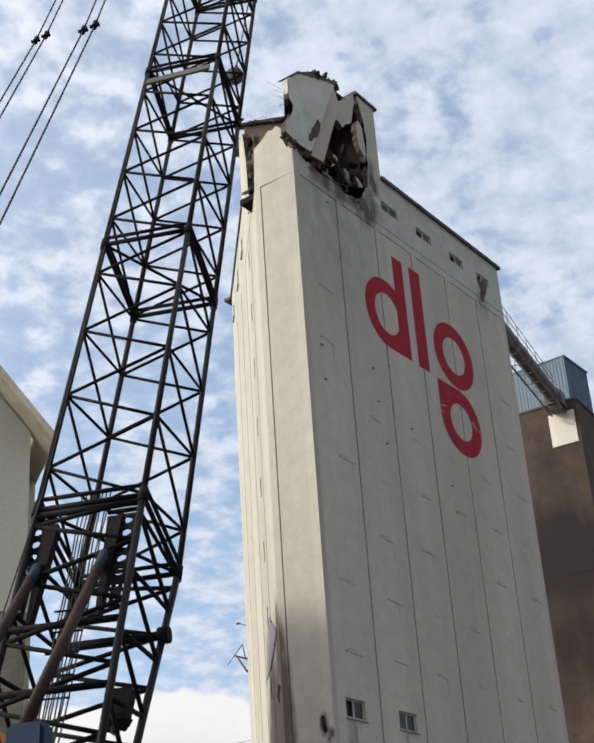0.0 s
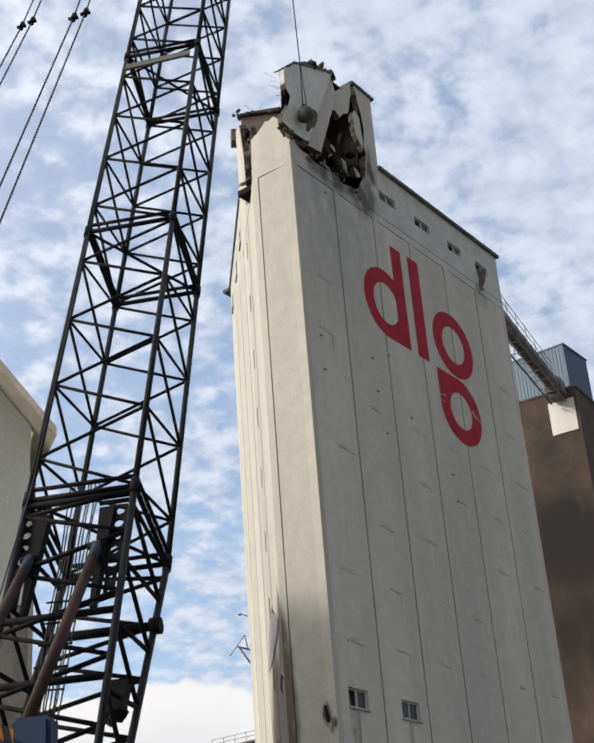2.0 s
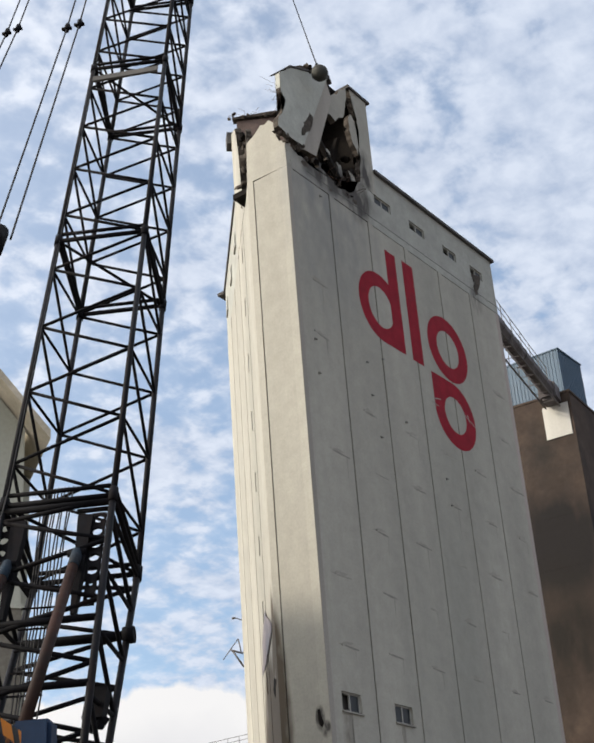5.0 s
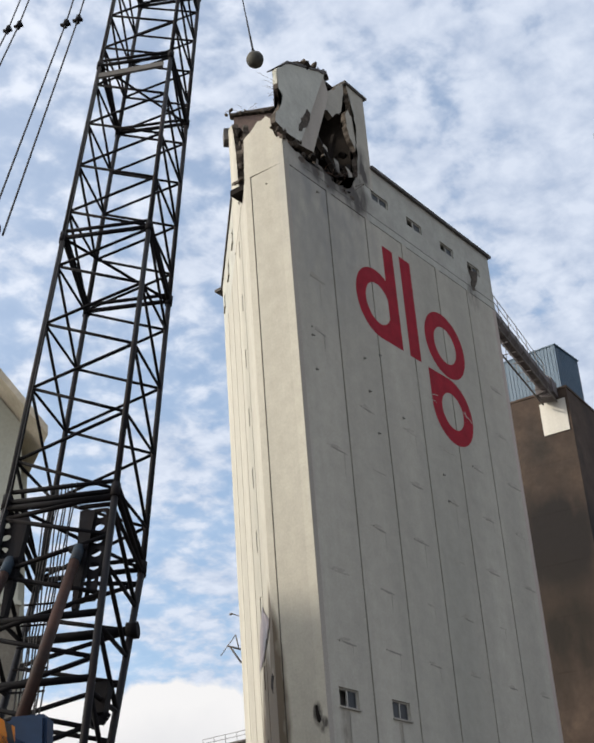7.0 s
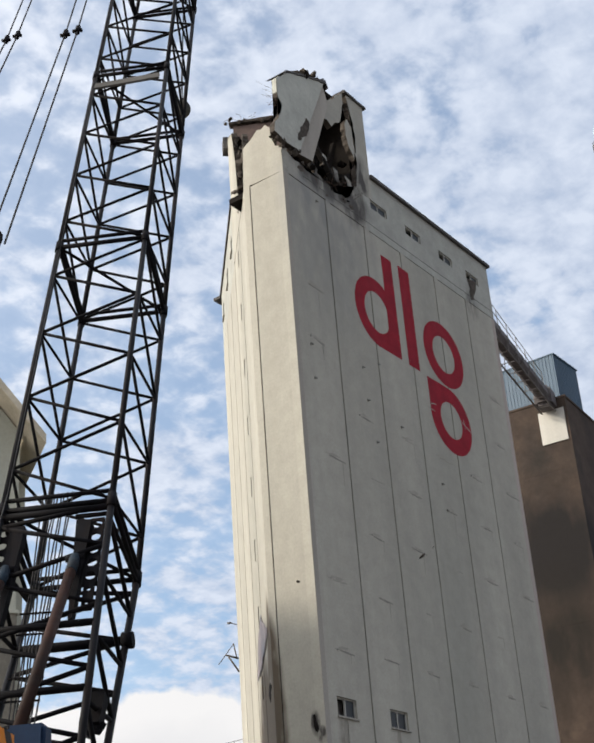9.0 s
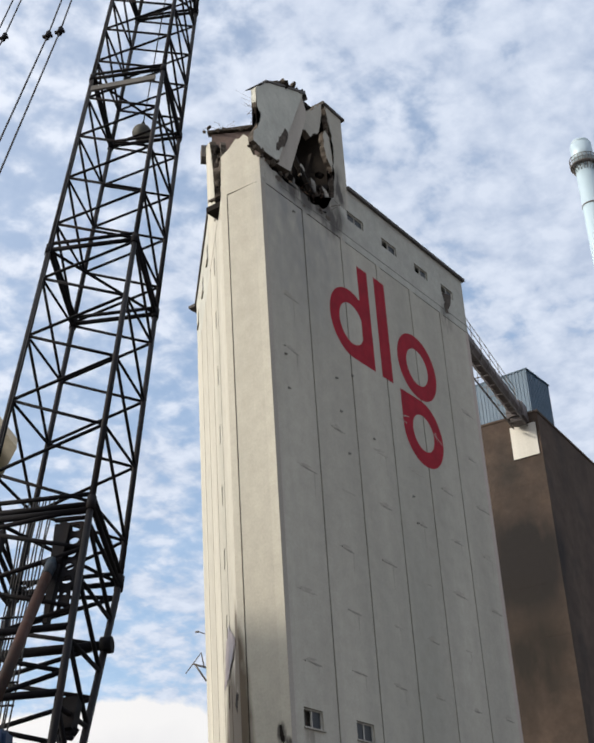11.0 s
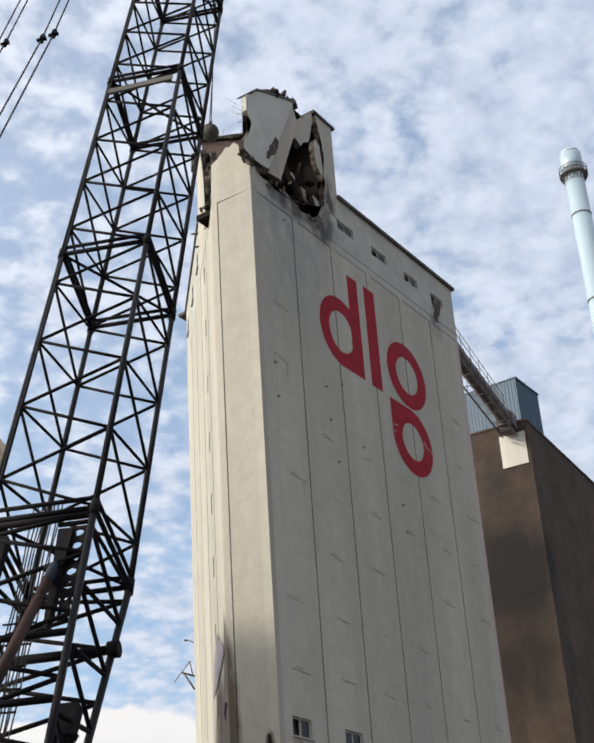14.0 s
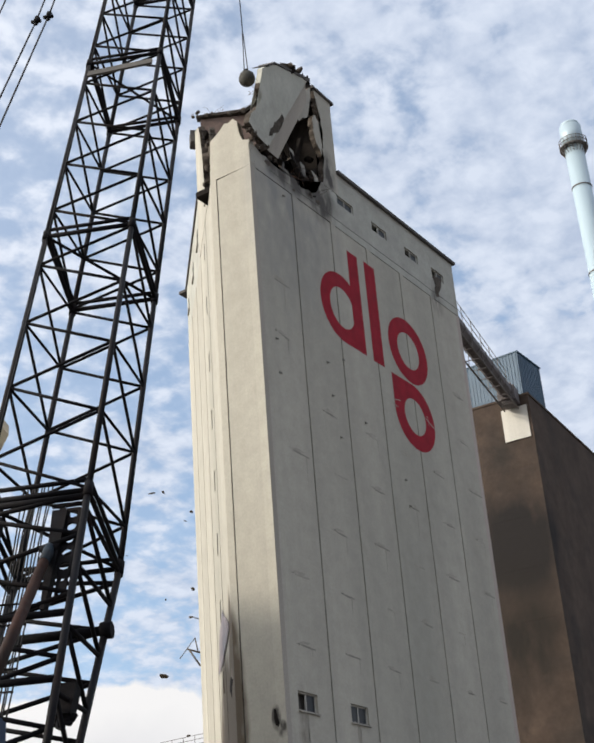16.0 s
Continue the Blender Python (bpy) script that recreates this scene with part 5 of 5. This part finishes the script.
# Fragments that fall after the blows: a time and place in the fall, and the size.
FALLS = [(7.0, (-0.5, 0.96, 43.4), 0.10), (9.0, (9.4, -0.6, 23.6), 0.24), (9.0, (10.7, -0.6, 24.9), 0.10), (9.0, (-0.5, 0.63, 21.1), 0.10),
         (16.0, (7.8, 14.5, 31.0), 0.24), (16.0, (8.1, 13.8, 31.3), 0.12), (16.0, (9.5, 12.8, 30.2), 0.15), (16.0, (9.5, 13.3, 29.5), 0.13),
         (16.0, (11.9, 17.4, 21.0), 0.42), (16.0, (10.4, 15.8, 25.3), 0.12), (16.0, (11.2, 14.3, 25.6), 0.15), (16.0, (13.9, 17.2, 17.7), 0.15),
         (16.0, (8.1, 16.9, 27.9), 0.09)]


def build_fragment(k, size):
    bm = bmesh.new()
    chunk(bm, (0, 0, 0), size, 500 + k, 0.45)
    ob = part("falling_fragment", bm, M_BROKEN)
    return tagged(ob, "dark jagged concrete fragment falling from the tower", "debris", "falling fragments")


FRAGMENTS = [build_fragment(k, f[2]) for k, f in enumerate(FALLS)]


def fall_rows(k):
    t1, p, size = FALLS[k]
    end = Vector(p)
    start = Vector((0.2, 1.3, 48.42)) if p[0] < 0 else Vector((5.2, -0.02, 46.1)) if p[1] < 0 else Vector((1.55, 4.75, 46.3))
    dt = math.sqrt((start.z - end.z) / 4.9)
    v = (end - start) / dt
    v.z = 0
    t0 = t1 - dt
    rows = [(0.0, Matrix.Translation(start))]
    whole = math.sqrt((start.z - 0.1) / 4.9)
    n = 14
    for i in range(n + 1):
        d = whole * i / n
        t = t0 + d
        if t > 16.0 + 0.2:
            break
        rows.append((round(t, 2), Matrix.Translation(start + v * d - Vector((0, 0, 4.9 * d * d))) @ Matrix.Rotation(0.35 * i, 4, Vector((1, 0.5, 0.3)))))
    if rows[-1][0] < 16.0:
        rows.append((16.0, rows[-1][1]))
    return rows


# Motion.
def crane_pose(slew, luff):
    r = Matrix.Rotation(radians(slew), 4, "Z")
    foot = PIVOT + r @ (FOOT - PIVOT)
    k = Matrix.Translation(foot) @ Matrix.Rotation(radians(luff), 4, r.to_3x3() @ BOOM_W) @ Matrix.Translation(-foot)
    return k @ Matrix.Translation(PIVOT) @ r


SWING = [(0.0, -5.61, -0.084), (0.5, -5.45, -0.095), (1.0, -5.37, 0.135), (1.5, -4.60, 0.298), (2.0, -3.41, 0.531), (2.5, -2.14, 0.183), (3.0, -0.96, -0.335),
         (3.5, -0.07, -0.20), (4.0, 0.90, 0.12), (4.9, 1.35, 0.1), (5.7, 0.7, -0.05), (6.5, 0.12, -0.095), (7.0, 0.0, 0.0), (7.5, 0.57, 0.114), (8.0, 0.79, 0.523), (8.5, 0.51, 0.253),
         (9.0, 0.62, -0.114), (9.5, 0.74, -0.119), (10.0, 0.28, 0.0), (11.2, -2.6, 0.0), (12.5, -5.77, -0.086), (13.0, -6.44, -0.173), (13.5, -6.78, -0.124), (14.0, -6.35, 0.144), (14.5, -5.77, 0.327),
         (15.0, -4.85, 0.376), (15.5, -4.02, 0.21), (16.0, -3.39, -0.043)]
BALL_PATH = [
    (0.0, -2.97, 1.55, 50.52, 0.128, -0.138),
    (0.3, -2.50, 1.18, 50.46, 0.125, -0.115),
    (0.6, -2.05, 0.75, 50.46, 0.098, -0.099),
    (1.0, -1.22, 0.25, 49.43, 0.066, -0.033),
    (1.3, -0.54, 0.02, 48.05, 0.041, -0.008),
    (1.6, -0.60, -0.72, 46.33, 0.014, 0.031),
    (2.0, 0.66, -0.81, 47.95, 0.010, 0.027),
    (2.3, 1.19, -1.31, 49.13, -0.026, 0.093),
    (2.6, 1.89, -1.46, 49.55, -0.061, 0.131),
    (3.0, 4.17, -0.94, 50.52, -0.062, 0.133),
    (3.3, 4.38, -0.97, 51.42, -0.101, 0.185),
    (3.6, 4.48, -1.21, 51.42, -0.123, 0.217),
    (4.0, 4.48, -1.20, 51.50, -0.088, 0.168),
    (4.2, 3.98, -1.23, 51.72, -0.098, 0.180),
    (4.7, 3.07, -1.23, 52.00, -0.100, 0.189),
    (5.3, 1.65, -1.21, 52.13, -0.071, 0.155),
    (5.9, 0.49, -0.92, 52.01, -0.012, 0.094),
    (6.3, -0.24, -0.72, 51.71, -0.001, 0.067),
    (6.6, -1.01, -0.35, 51.64, 0.006, 0.041),
    (7.0, -1.58, 0.34, 51.18, -0.030, 0.105),
    (7.3, -2.00, 1.01, 51.02, 0.025, 0.017),
    (7.6, -2.38, 1.72, 50.79, 0.033, -0.010),
    (8.0, -2.89, 2.65, 50.60, 0.034, 0.004),
    (8.3, -4.63, 2.18, 48.98, 0.059, -0.028),
    (8.6, -5.90, 1.67, 47.41, 0.041, -0.012),
    (8.8, -6.21, 1.77, 46.87, 0.054, -0.012),
    (9.0, -6.01, 2.18, 46.64, 0.043, -0.022),
    (9.2, -6.33, 2.77, 46.39, 0.068, -0.051),
    (9.5, -6.41, 2.90, 46.64, 0.074, -0.052),
    (9.8, -6.44, 3.12, 46.56, 0.075, -0.065),
    (10.2, -6.50, 3.35, 46.51, 0.095, -0.090),
    (10.9, -6.26, 3.40, 46.09, 0.105, -0.101),
    (11.6, -5.54, 2.82, 45.58, 0.094, -0.088),
    (12.3, -4.76, 2.02, 45.22, 0.090, -0.071),
    (12.6, -4.32, 1.26, 45.29, 0.078, -0.053),
    (13.0, -4.12, 0.65, 45.71, 0.072, -0.043),
    (13.3, -3.98, 0.23, 45.96, 0.065, -0.040),
    (13.6, -3.69, 0.17, 46.40, 0.065, -0.032),
    (13.9, -2.76, 0.73, 47.25, 0.065, -0.034),
    (14.1, -1.62, 1.40, 48.48, 0.057, -0.030),
    (14.3, -0.33, 2.06, 49.96, 0.056, -0.023),
    (14.5, 0.12, 1.91, 50.38, 0.068, -0.044),
    (14.7, 0.53, 1.69, 50.82, 0.065, -0.040),
    (14.9, 1.04, 1.61, 51.38, 0.043, -0.010),
    (15.1, 1.68, 1.54, 51.98, 0.024, 0.015),
    (15.3, 2.01, 1.54, 52.55, 0.053, -0.016),
    (15.5, 2.00, 1.49, 52.64, 0.052, -0.025),
    (15.7, 2.01, 1.44, 52.82, 0.033, 0.003),
    (16.0, 2.17, 1.35, 52.87, 0.013, 0.032),
]


def ball_pose(x, y, z, lx, ly):
    d = Vector((lx, ly, 1)).normalized()
    return Matrix.Translation((x, y, z)) @ d.to_track_quat("Z", "Y").to_matrix().to_4x4()


def slab_pose(turn, tilt):
    return Matrix.Translation(SLAB_BASE) @ Matrix.Rotation(radians(turn), 4, "Z") @ Matrix.Rotation(radians(turn), 4, Vector((0.65, 0.46, 0.60))) @ Matrix.Rotation(radians(tilt), 4, "X")


def motions():
    walk(CRANE, [(t, crane_pose(a, b)) for t, a, b in SWING])
    walk(BALL, [(t, ball_pose(x, y, z, a, b)) for t, x, y, z, a, b in BALL_PATH])
    for k, ob in enumerate(FRAGMENTS):
        walk(ob, fall_rows(k))
    walk(SLAB, [(t, slab_pose(a, b)) for t, a, b in ((0.0, 0, 0), (14.9, 0, 0), (15.1, 0.5, 0.4), (15.3, 1.3, 1.5), (15.6, 3.2, 3.8), (16.0, 5.4, 7.4))])


motions()
